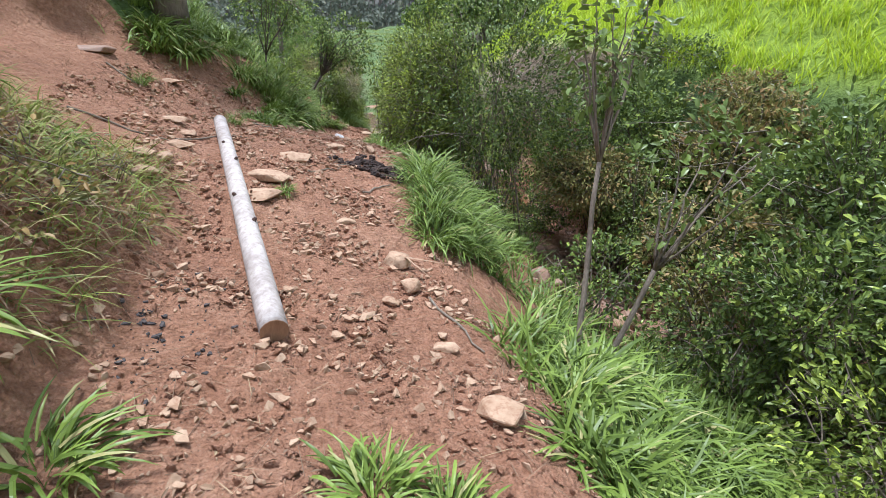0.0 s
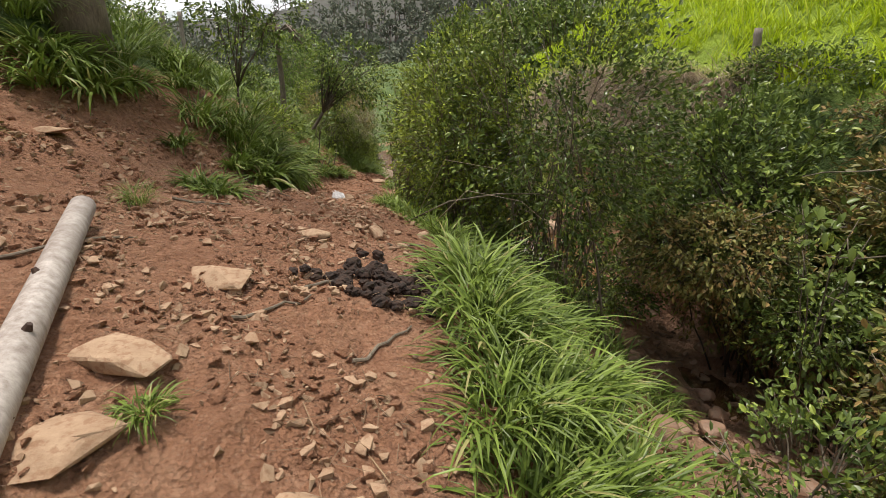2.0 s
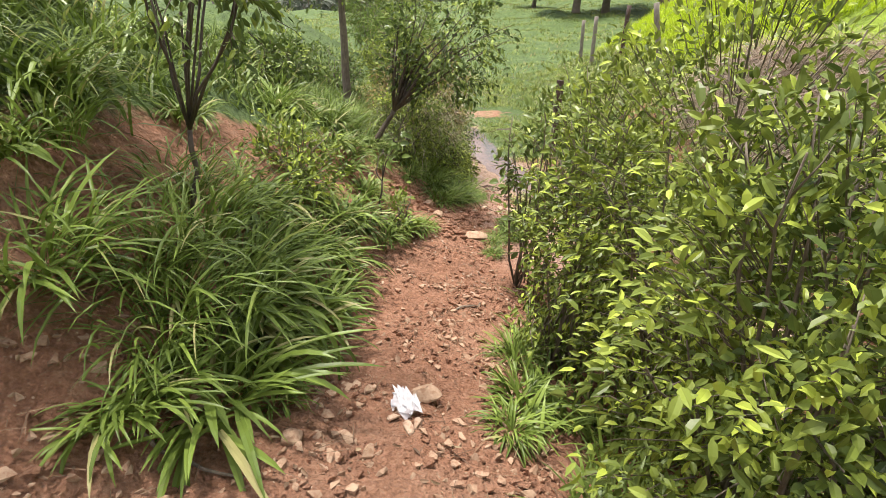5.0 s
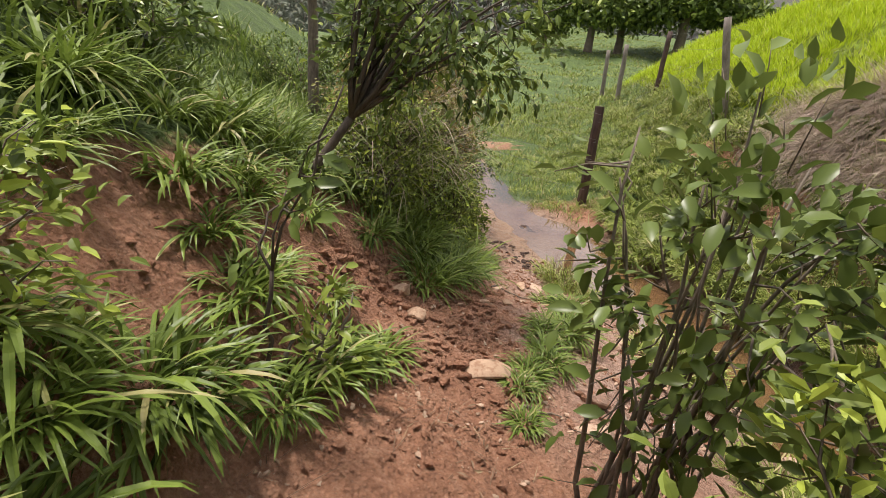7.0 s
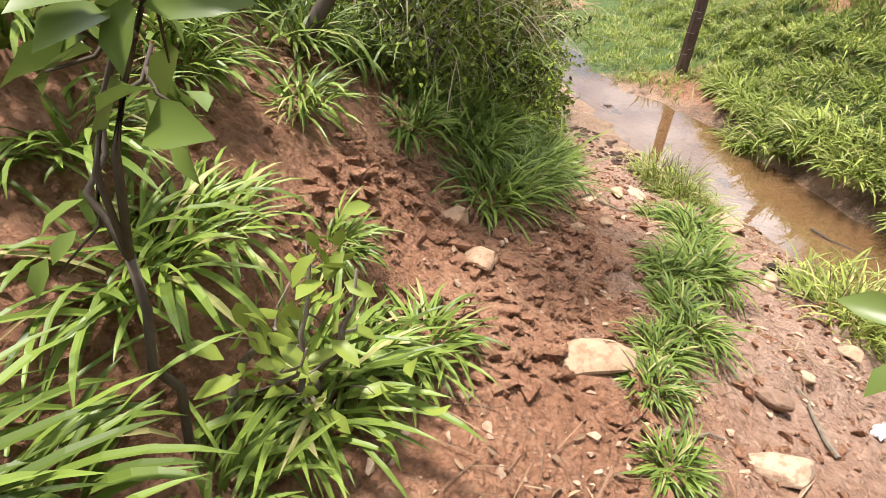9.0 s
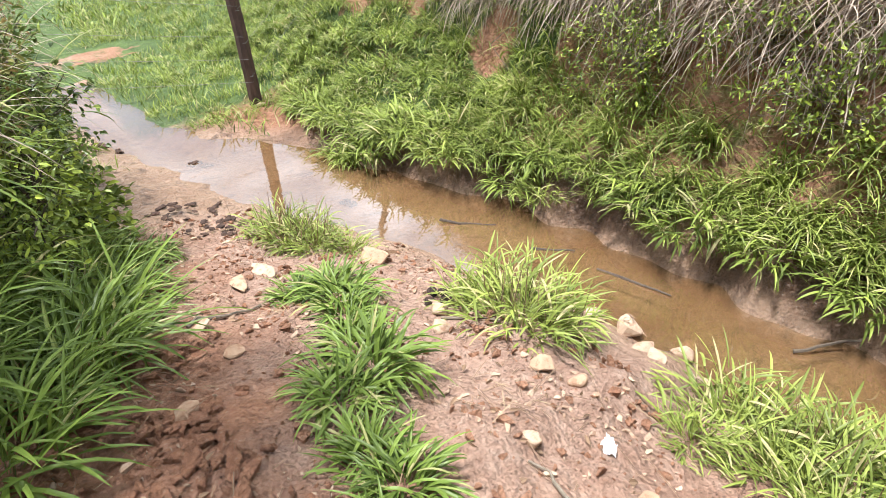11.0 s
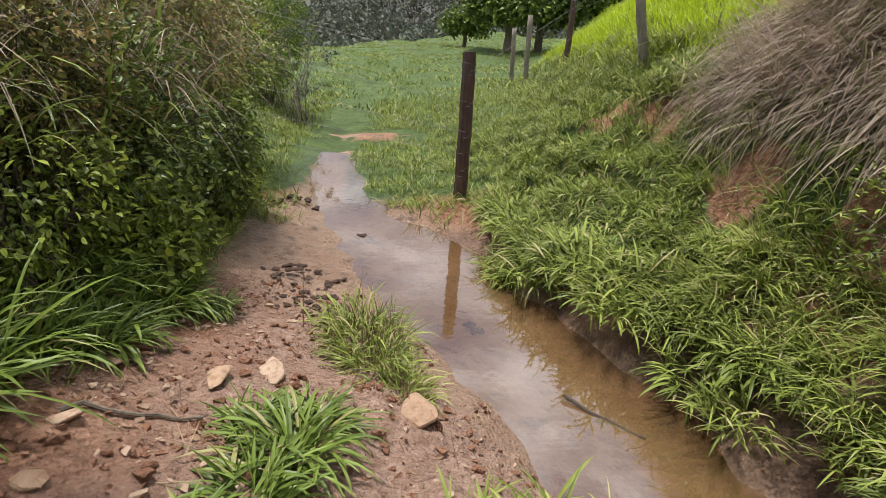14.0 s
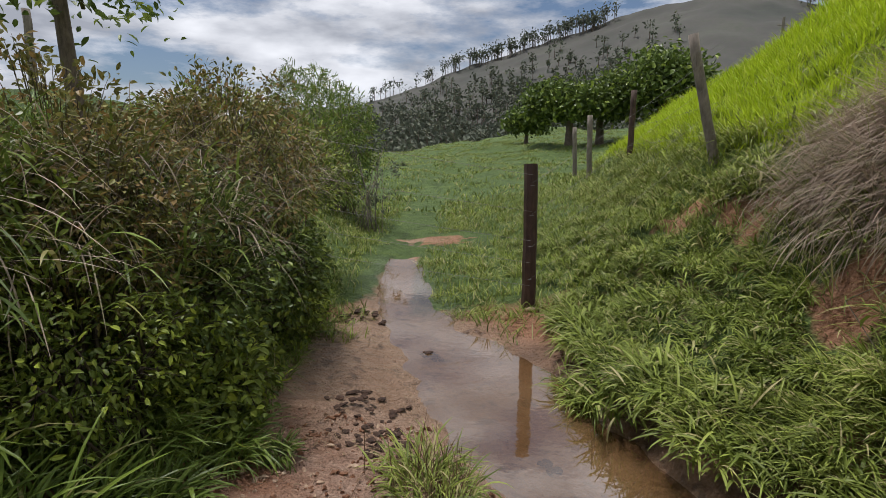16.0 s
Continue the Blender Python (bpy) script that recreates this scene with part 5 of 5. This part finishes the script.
for x, y, a, b, c in [(-1.68, -8.06, 0.16, 0.12, 0.06), (-2.94, -7.74, 0.14, 0.12, 0.08), (-2.95, -8.15, 0.2, 0.17, 0.1), (-3.04, -7.86, 0.18, 0.13, 0.06), (-2.96, -7.38, 0.26, 0.16, 0.07), (-2.98, -6.95, 0.2, 0.15, 0.06),
                      (-3.15, -6.75, 0.3, 0.2, 0.06), (-1.35, -8.5, 0.24, 0.26, 0.13), (-1.3, -8.86, 0.15, 0.13, 0.12), (-1.75, -6.1, 0.2, 0.16, 0.07), (-1.37, -5.8, 0.16, 0.12, 0.11),
                      (-1.2, -5.98, 0.1, 0.09, 0.06), (-1.02, -5.65, 0.13, 0.1, 0.09), (-1.6, -9.3, 0.13, 0.09, 0.05), (-1.45, -9.05, 0.14, 0.1, 0.05), (-1.2, -9.5, 0.16, 0.12, 0.05), (-1.05, -10.0, 0.3, 0.2, 0.08), (-2.2, -4.6, 0.1, 0.08, 0.06),
                      (-2.15, -3.72, 0.13, 0.1, 0.07), (-2.55, -4.7, 0.12, 0.1, 0.08), (-2.35, -4.35, 0.1, 0.07, 0.06)]:
    stone(x, y, a, b, c, (x * 977 + y * 313) % 180)
stone(-4.2, -5.5, 0.55, 0.4, 0.12, 20, STONE_DARK, "broad flat brown rock set in the sloping path", 0.62)
stone(-3.53, -5.27, 0.32, 0.2, 0.08, -10, STONE)
stone(-1.62, -3.22, 0.2, 0.12, 0.1, 10, STONE, "ochre stone block across the narrow path")
for dx, dy, s, t in [(0, 0, 0.11, 30), (0.06, -0.09, 0.09, 80), (-0.06, -0.06, 0.08, 10), (0.02, -0.13, 0.1, 120), (-0.03, 0.05, 0.07, 60)]:
    stone(-1.7 + dx, -3.36 + dy, s, s * 0.55, s * 0.5, t, STONE_PALE, "small whitish stone in a heap on the path")
for x, y, a, b, c in [(0.63, -6.48, 0.36, 0.28, 0.2), (1.0, -6.2, 0.2, 0.16, 0.13), (1.2, -6.4, 0.26, 0.2, 0.16), (1.45, -6.0, 0.3, 0.22, 0.18), (1.84, -5.6, 0.24, 0.2, 0.15), (1.6, -5.3, 0.2, 0.18, 0.14), (2.0, -5.2, 0.22, 0.18, 0.14),
                      (2.2, -6.4, 0.36, 0.26, 0.2), (1.8, -6.7, 0.34, 0.26, 0.2), (2.6, -4.5, 0.42, 0.24, 0.2), (1.5, -7.0, 0.3, 0.22, 0.17), (1.1, -7.1, 0.24, 0.2, 0.15), (2.4, -5.5, 0.18, 0.14, 0.12), (2.7, -6.0, 0.26, 0.2, 0.16), (1.2, -5.0, 0.3, 0.2, 0.15), (1.4, -6.55, 0.18, 0.15, 0.12)]:
    stone(x, y, a, b, c, (x * 713 + y * 419) % 180, STONE_DARK if (x * 10) % 2 < 1 else STONE, "rounded damp brown stone in the stream bed", -0.25)
# by the pool
stone(-1.17, -0.34, 0.32, 0.2, 0.13, 10, STONE, "squared ochre stone set in the step of the path", 0.5)
stone(-3.1, 1.2, 0.3, 0.2, 0.2, 40, STONE)
for x, y, a, b, c, m in [(-1.64, 0.25, 0.16, 0.14, 0.1, STONE), (-1.54, 0.01, 0.15, 0.13, 0.09, STONE), (-0.47, -0.29, 0.14, 0.08, 0.09, STONE_DARK), (-0.56, -0.55, 0.26, 0.16, 0.09, STONE_PALE), (0.98, 0.3, 0.2, 0.17, 0.15, STONE_PALE),
                         (0.1, 0.16, 0.12, 0.1, 0.08, STONE), (0.15, 0.02, 0.1, 0.08, 0.07, STONE), (0.92, 0.46, 0.13, 0.11, 0.09, STONE_PALE), (0.88, 0.12, 0.14, 0.1, 0.06, STONE_PALE), (0.8, 0.02, 0.12, 0.09, 0.06, STONE_PALE), (1.02, -0.02, 0.12, 0.1, 0.08, STONE_PALE),
                         (0.18, 1.6, 0.22, 0.2, 0.13, STONE), (0.06, 0.78, 0.11, 0.09, 0.1, STONE_PALE), (-0.06, 0.62, 0.1, 0.09, 0.06, STONE_PALE), (1.18, 0.02, 0.1, 0.08, 0.05, STONE_PALE), (0.86, -0.18, 0.14, 0.12, 0.1, STONE_PALE), (-0.45, 1.75, 0.2, 0.12, 0.06, STONE_PALE),
                         (-0.62, 1.6, 0.15, 0.1, 0.06, STONE), (-0.9, 1.15, 0.1, 0.08, 0.05, STONE_PALE), (-1.1, 0.55, 0.12, 0.1, 0.07, STONE), (-0.85, 0.9, 0.09, 0.07, 0.05, STONE), (0.92, 5.27, 0.2, 0.1, 0.07, STONE_PALE), (-1.0, 1.6, 0.1, 0.08, 0.05, STONE), (-0.25, -0.1, 0.08, 0.06, 0.05, STONE_PALE), (-0.1, -0.45, 0.09, 0.07, 0.04, STONE)]:
    stone(x, y, a, b, c, (x * 977 + y * 313) % 180, m)


def boulder(x, y, sx, sy, sz, turn, label, seed):
    bm = bmesh.new()
    bmesh.ops.create_icosphere(bm, subdivisions=4, radius=1)
    o = Vector((seed * 3.1, seed * 1.7, seed))
    for q in bm.verts:
        k = 1 + 0.22 * noise.noise(q.co * 1.1 + o) + 0.06 * noise.noise(q.co * 3.5 + o)
        flat = Vector((max(-0.8, min(0.8, q.co.x * k)), max(-0.85, min(0.85, q.co.y * k)), max(-0.7, min(0.72, q.co.z * k))))
        q.co = Vector((flat.x * sx * 0.6, flat.y * sy * 0.6, flat.z * sz * 0.7))
    me = bpy.data.meshes.new("boulder")
    bm.to_mesh(me)
    bm.free()
    for p in me.polygons:
        p.use_smooth = True
    me.materials.append(STONE_PALE)
    ob = tagged(new("boulder", me), label, "boulder")
    ob.matrix_world = pose(x, y, -1.76 + sz * 0.12, 0, 6, turn)


boulder(1.84, -1.0, 0.40, 0.27, 0.27, -60, "large smooth pale boulder half in the stream", 3)

# pebbles and crumbs of earth, too many to count
rng = np.random.RandomState(44)
shapes = []
for i in range(6):
    bm = bmesh.new()
    for j in range(9):
        d = rng.normal(0, 1, 3)
        bm.verts.new(d / np.linalg.norm(d) * (0.5, 0.4, 0.3) * rng.uniform(0.8, 1.15))
    bmesh.ops.convex_hull(bm, input=bm.verts)
    bmesh.ops.delete(bm, geom=[g for g in bm.verts if not g.link_faces], context='VERTS')
    bmesh.ops.triangulate(bm, faces=bm.faces)
    bm.verts.index_update()
    shapes.append((np.array([q.co[:] for q in bm.verts]), np.array([[q.index for q in fc.verts] for fc in bm.faces])))
    bm.free()


def gravel(name, label, spots, lo, hi, mat, power=2.6):
    out = []
    for p in spots:
        v, f = shapes[rng.randint(6)]
        a, s = rng.uniform(0, 6.283), lo + (hi - lo) * rng.rand() ** power
        rot = np.array([[math.cos(a), -math.sin(a), 0], [math.sin(a), math.cos(a), 0], [0, 0, 1]])
        out.append(((v * s) @ rot.T + p + (0, 0, 0.12 * s), f))
    return tagged(new(name, raw(name, *joined(out), mat)), label, "gravel", kind="stuff")


def on_path(x, y):
    return ((x > line_x(2, y) - 0.9 * (y < -3.5)) & (x < line_x(3, y) + 0.25)) * clumpy(x, y, 0.9, 51)


gravel("gravel", "small brown stones and chips on the path", scatter(rng, 7500, -4.6, -0.5, -11.5, -1.5, on_path), 0.012, 0.085, STONE)
gravel("gravel", "crumbs of red earth on the path", scatter(rng, 7000, -4.6, -0.5, -11.5, -1.5, on_path), 0.015, 0.08, SOIL)
gravel("gravel", "pale pebbles on the muddy way to the pool", scatter(rng, 1900, -2.4, 1.2, -1.8, 3, on_path), 0.008, 0.05, STONE_PALE)
gravel("gravel", "crumbs of red earth beside the pool", scatter(rng, 4000, -2.6, 1.0, -1.8, 3, lambda x, y: (x < line_x(3, y) + 0.3) * clumpy(x, y, 0.6, 52)), 0.012, 0.07, SOIL)
gravel("gravel", "damp brown stones in the stream bed", scatter(rng, 900, 0.4, 3.0, -8, -3.2, lambda x, y: ((x > line_x(4, y) - 0.4) & (x < line_x(6, y) + 0.1)) * clumpy(x, y, 0.9, 53)), 0.03, 0.17, STONE_DARK, 1.8)
gravel("gravel", "loose red clods on the trampled slope", scatter(rng, 1500, -2.1, -1.0, -0.6, 1.2, lambda x, y: clumpy(x, y, 0.5, 54) ** 2), 0.02, 0.11, SOIL, 1.8)
straws = scatter(rng, 2600, -4.6, 0.6, -11.5, 3, on_path)
sa = rng.uniform(0, 6.283, len(straws))
v, f = blades(straws + (0, 0, 0.012), sa, rng.uniform(0.04, 0.2, len(straws)), 0.004, 1.5, 0.12, 3)
tagged(new("straw_litter", raw("straw_litter", v, f, LITTER)), "dry straws and leaf scraps strewn on the soil", "litter", kind="stuff")
dead = scatter(rng, 900, -4.6, 0.6, -11.5, 3, on_path)
v, f = leaves(dead + (0, 0, 0.012), np.column_stack([rng.normal(0, 1, (len(dead), 2)), np.zeros(len(dead))]), rng.uniform(0.02, 0.055, len(dead)), rng.uniform(0.01, 0.022, len(dead)), rng)
tagged(new("leaf_litter", raw("leaf_litter", v, f, LITTER)), "dead brown leaves strewn on the soil", "litter", kind="stuff")


# ---- the pole on the path ----
la, lb = np.array((-2.03, -9.55, h(-2.03, -9.55) + 0.06)), np.array((-2.79, -6.54, h(-2.79, -6.54) + 0.1))
pole = tagged(new("wooden_pole"), "long weathered grey wooden pole lying along the path", "pole")
u = np.linspace(0, 1, 26)[:, None]
stem = la * (1 - u) + lb * u
sunk = np.maximum(land(stem[:, 0], stem[:, 1]) + 0.04 - stem[:, 2], 0)
stem[:, 2] += np.convolve(np.pad(sunk, 4, mode="edge"), np.ones(9) / 9, mode="valid")
part("trunk", raw("trunk", *tube(stem, 0.068, 0.056, 14), LOG, True), pole)
ax = (lb - la) / np.linalg.norm(lb - la)
part("sawn_end", raw("sawn_end", *tube([la - ax * 0.004, la - ax * 0.002], 0.066, 0.0675, 14), LOG_END), pole, "reddish sawn end")
for s, off in ((0.3, 0.06), (0.45, -0.05), (0.62, 0.05), (0.75, -0.03)):
    c = stem[round(s * 25)] + np.array((off * 0.6, off * 0.2, 0.048))
    part("knot", raw("knot", *tube([c, c + (off * 0.25, 0, 0.02)], 0.016, 0.009, 7), POST_DARK), pole)


# ---- sticks ----
def stick(x0, y0, x1, y1, r=0.009, mat=None, label="dry brown stick lying on the soil", lift=0.012):
    steps = 7
    q = np.random.RandomState(int(abs(x0 * 100) + abs(y0 * 10)))
    xs, ys = np.linspace(x0, x1, steps) + q.normal(0, 0.008, steps), np.linspace(y0, y1, steps) + q.normal(0, 0.008, steps)
    p = np.stack([xs, ys, land(xs, ys) + lift], 1)
    return tagged(new("stick", raw("stick", *tube(p, r, r * 0.5, 6), mat or TWIG)), label, "stick", "sticks")


for s in [(-2.25, -4.72, -2.08, -4.38), (-2.6, -5.9, -2.3, -5.75), (-3.0, -7.2, -2.55, -6.65), (-3.6, -7.5, -2.9, -7.35), (-1.5, -7.4, -1.25, -7.1), (-2.0, -7.25, -1.7, -7.0), (-1.3, -6.0, -1.0, -5.95), (-3.95, -5.75, -3.6, -5.95),
          (-1.2, -9.0, -1.0, -9.5), (-1.75, -6.9, -1.45, -6.6), (0.0, 0.72, 0.2, 0.5), (-0.35, -0.45, -0.3, -0.15), (-1.75, 0.75, -1.4, 0.95), (-1.0, -0.6, -0.75, -0.5), (-2.6, -3.9, -2.2, -3.95), (-1.4, -2.0, -1.2, -1.85), (-0.95, 1.2, -0.6, 1.35)]:
    stick(*s)
for s in [(0.95, 1.9, 1.25, 1.6), (1.35, 0.75, 1.45, 0.3), (1.5, -0.35, 1.8, -0.6), (1.2, 1.2, 1.4, 1.0)]:
    stick(*s, r=0.011, mat=TWIG_DARK, label="dark sodden stick in the stream", lift=0.12)


def dry_shoot(points, r, label):
    return tagged(new("dry_branch", raw("dry_branch", *tube(points, r, r * 0.35, 6), STRAW if r < 0.004 else TWIG, True)), label, "branch", "bare branches")


dry_shoot([(-1.02, -4.72, h(-1.02, -4.72)), (-0.7, -4.95, -0.2), (-0.3, -5.05, -0.12), (0.1, -4.95, -0.15), (0.45, -4.8, -0.3)], 0.009, "pale bare branch sticking out of the bush")
dry_shoot([(-0.95, -4.3, h(-0.95, -4.3)), (-0.7, -4.7, 0.12), (-0.3, -5.1, 0.1), (0.2, -5.3, -0.1)], 0.0035, "thin dry stem arching over the path's edge")
dry_shoot([(-0.9, -4.9, h(-0.9, -4.9)), (-0.6, -5.2, -0.05), (-0.2, -5.4, -0.1), (0.1, -5.5, -0.35)], 0.0035, "thin dry stem arching over the grass")
for i in range(14):
    q = np.random.RandomState(300 + i)
    a = np.array((q.uniform(2.3, 3.0), q.uniform(-10.5, -5.0), q.uniform(-0.9, 0.3)))
    d = np.array((q.uniform(-1.3, -0.5), q.uniform(-0.5, 0.5), q.uniform(-0.25, 0.3)))
    dry_shoot([a, a + d * 0.35 + q.normal(0, 0.05, 3), a + d * 0.7 + q.normal(0, 0.05, 3), a + d], 0.007, "bare grey branch reaching out of the scrub")
for i in range(12):
    q = np.random.RandomState(400 + i)
    a = np.array((-1.5 + q.normal(0, 0.15), q.uniform(2.4, 5.0), q.uniform(-0.6, 0.1)))
    d = np.array((q.uniform(0.25, 0.6), q.uniform(-0.4, 0.3), q.uniform(-0.4, 0.1)))
    dry_shoot([a, a + d * 0.4 + q.normal(0, 0.03, 3), a + d * 0.8 + (0, 0, -0.05), a + d + (0, 0, -0.1)], 0.005, "dry twig hanging out of the brush")
for i in range(8):
    q = np.random.RandomState(500 + i)
    x0, y0 = 2.75 + q.uniform(0, 0.35), q.uniform(-1.6, 2.6)
    z0 = h(x0, y0)
    dry_shoot([(x0, y0, z0), (x0 - 0.25, y0 + q.normal(0, 0.1), z0 - 0.12), (x0 - 0.42, y0 + q.normal(0, 0.15), z0 - 0.45), (x0 - 0.5, y0 + q.normal(0, 0.2), z0 - 0.8)], 0.006, "dead straw stalk hanging down the bank")


# ---- dung ----
def dung_heap(x, y, count, spread, size, label, seed, mat=DUNG, flat=0.42):
    r = np.random.RandomState(seed)
    root = tagged(new("dung_heap"), label, "dung")
    root.location = grounded(x, y)
    for i in range(count):
        a, d = r.uniform(0, 6.283), spread * math.sqrt(r.rand())
        px, py = d * math.cos(a), d * math.sin(a) * 0.85
        s = size * r.uniform(0.6, 1.2)
        bm = bmesh.new()
        bmesh.ops.create_icosphere(bm, subdivisions=3, radius=1)
        o = Vector(r.uniform(-50, 50, 3))
        for q in bm.verts:
            k = 1 + 0.42 * noise.noise(q.co * 1.7 + o) + 0.22 * noise.noise(q.co * 4.5 + o) + 0.08 * noise.noise(q.co * 11 + o)
            q.co = Vector((q.co.x * k * s * 0.62, q.co.y * k * s * 0.52, q.co.z * k * s * flat))
        me = bpy.data.meshes.new("dung_clod")
        bm.to_mesh(me)
        bm.free()
        me.materials.append(mat)
        ob = part("dung_clod", me, root)
        pile = 0.05 * max(0, 1 - d / spread * 1.4)
        ob.matrix_basis = pose(px, py, h(x + px, y + py) - h(x, y) + s * 0.2 + pile, r.uniform(-20, 20), r.uniform(-20, 20), r.uniform(0, 360))


dung_heap(-1.33, -6.72, 78, 0.31, 0.06, "heap of dark brown horse dung on the path", 4)
dung_heap(-1.02, -6.42, 8, 0.12, 0.06, "scattered dark dung clods on the path", 5)
dung_heap(-1.42, -6.3, 6, 0.10, 0.055, "crumbled brown dung beside the path", 6)
dung_heap(-1.75, -6.75, 5, 0.07, 0.05, "small brown dung crumbs on the path", 10)
dung_heap(0.17, 0.9, 9, 0.09, 0.045, "old black dung on the mud", 7)
dung_heap(-0.1, 4.35, 16, 0.12, 0.04, "dark sodden clods in the shallow water", 8, MUD_CLOD, 0.25)
dung_heap(-0.85, 5.2, 22, 0.3, 0.055, "dark clods at the edge of the mud", 9, MUD_CLOD, 0.3)
dung_heap(-0.5, 3.2, 30, 0.3, 0.045, "trampled dark mud clods on the mudflat", 11, MUD_CLOD, 0.2)
dung_heap(-0.42, 2.75, 30, 0.28, 0.045, "trampled dark mud clods at the pool", 12, MUD_CLOD, 0.2)
dung_heap(0.62, 2.75, 8, 0.12, 0.04, "dark water weed and clods in the pool", 13)

# burnt patch on the path
rr = np.random.RandomState(3)
ash = np.stack([-2.5 + rr.normal(0, 0.16, 160), -9.55 + rr.normal(0, 0.2, 160)], 1)
gravel("burnt_litter", "black charred litter on the path", np.column_stack([ash, land(ash[:, 0], ash[:, 1])]), 0.01, 0.05, CHAR)


# ---- a scrap of paper ----
bm = bmesh.new()
bmesh.ops.create_grid(bm, x_segments=9, y_segments=7, size=0.5)
for q in bm.verts:
    k, j = noise.noise(q.co * 6.0), noise.noise(q.co * 9.0 + Vector((5, 3, 1)))
    q.co = Vector((q.co.x * 0.045 + 0.04 * k, q.co.y * 0.07 + 0.045 * j, 0.03 + 0.07 * (k * 0.5 + j * 0.5)))
bmesh.ops.solidify(bm, geom=bm.faces, thickness=0.0012)
me = bpy.data.meshes.new("paper_scrap")
bm.to_mesh(me)
bm.free()
me.materials.append(PAPER)
scrap = tagged(new("paper_scrap", me), "crumpled white scrap of paper on the mud", "litter")
scrap.matrix_world = pose(-0.01, -0.24, h(-0.01, -0.24), 0, 0, -30) @ Matrix.Scale(0.7, 4)
rag = tagged(new("paper_scrap", me), "crumpled whitish scrap lying beside a stone on the path", "litter")
rag.matrix_world = pose(-1.7, -3.34, h(-1.7, -3.34) + 0.01, 0, 0, 50) @ Matrix.Scale(1.7, 4)


# ---- the fence ----
def post(x, y, tall, r, mat, lean, label, square=False, base=None):
    z = h(x, y)
    root = tagged(new("fence_post"), label, "fence post", "fence posts")
    root.matrix_world = pose(x, y, z, lean[0], lean[1], 0)
    q = np.random.RandomState(int(abs(x * 100)))
    p = np.stack([q.normal(0, 0.006, 8), q.normal(0, 0.006, 8), np.linspace(-0.25, tall, 8)], 1)
    v, f = tube(p, r, r * 0.92, 8 if square else 12)
    part("shaft", raw("shaft", v, f, mat, not square), root)
    for k in (0.22, 0.45, 0.66, 0.86):
        part("staple", raw("staple", *tube([(-0.02, -r * 0.98, tall * k), (0, -r - 0.008, tall * k), (0.02, -r * 0.98, tall * k)], 0.003, 0.003, 4), WIRE), root)
    return Vector((x, y, z))


P0 = post(0.93, 5.4, 1.57, 0.078, POST_DARK, (0, 0), "dark brown upright fence post beside the stream", True)
P1 = post(3.25, 6.2, 1.5, 0.06, POST_GREY, (0, -15), "leaning grey wooden fence post on the green hill")
P2 = post(4.0, 11.1, 1.45, 0.065, POST_DARK, (0, 0), "dark fence post at the foot of the green hill")
P3 = post(3.75, 13.2, 1.55, 0.07, POST_GREY, (0, -2), "grey wooden fence post at the edge of the pasture")
P4 = post(4.0, 15.6, 1.5, 0.07, POST_GREY, (0, -3), "grey weathered fence post at the edge of the pasture")
P5 = post(7.0, 15.5, 0.9, 0.07, POST_GREY, (0, 0), "short grey fence post on the hill's crest")
P6 = post(-2.5, 5.15, 1.5, 0.06, POST_GREY, (0, 4), "grey fence post half hidden in the brush")
P7 = post(4.2, -2.2, 0.4, 0.06, POST_GREY, (0, 0), "short grey fence post above the gully")
for i, (x, y) in enumerate([(-7.4, 9.6), (-6.9, 9.9)]):
    post(x, y, 1.5, 0.07, POST_GREY, (0, 2 - 3 * i), "grey fence post on the skyline of the slope")


def wire(a, b, za, zb, sag=0.03):
    u = np.linspace(0, 1, 14)[:, None]
    p = np.array(a) * (1 - u) + np.array(b) * u
    p[:, 2] += (za * (1 - u) + zb * u)[:, 0] - sag * np.sin(u[:, 0] * np.pi)
    return tagged(new("fence_wire", raw("fence_wire", *tube(p, 0.0017, 0.0017, 4), WIRE)), "thin grey barbed wire strung between the fence posts", "wire", "fence wires")


for k in (0.28, 0.53, 0.77, 1.08, 1.46):
    wire(P6, P0 - Vector((0, 0.085, 0)), k, k, 0.02)
for k in (0.35, 0.7, 1.05, 1.38):
    wire(P0 - Vector((0, 0.085, 0)), P1, k, k * 0.95)
    wire(P1, P2, k, k)
    wire(P2, P3, k, k)
    wire(P3, P4, k, k)

# a power-line pole on the far hill
far_pole = tagged(new("utility_pole"), "tall thin grey utility pole on the far hillside", "pole")
fx, fy = 64.0, 102.0
part("shaft", raw("shaft", *tube([(fx, fy, -6), (fx, fy, 25)], 0.35, 0.25, 8), POST_GREY), far_pole)
part("crossarm", raw("crossarm", *tube([(fx - 1.1, fy, 23.6), (fx + 1.1, fy, 23.6)], 0.1, 0.1, 6), POST_GREY), far_pole)
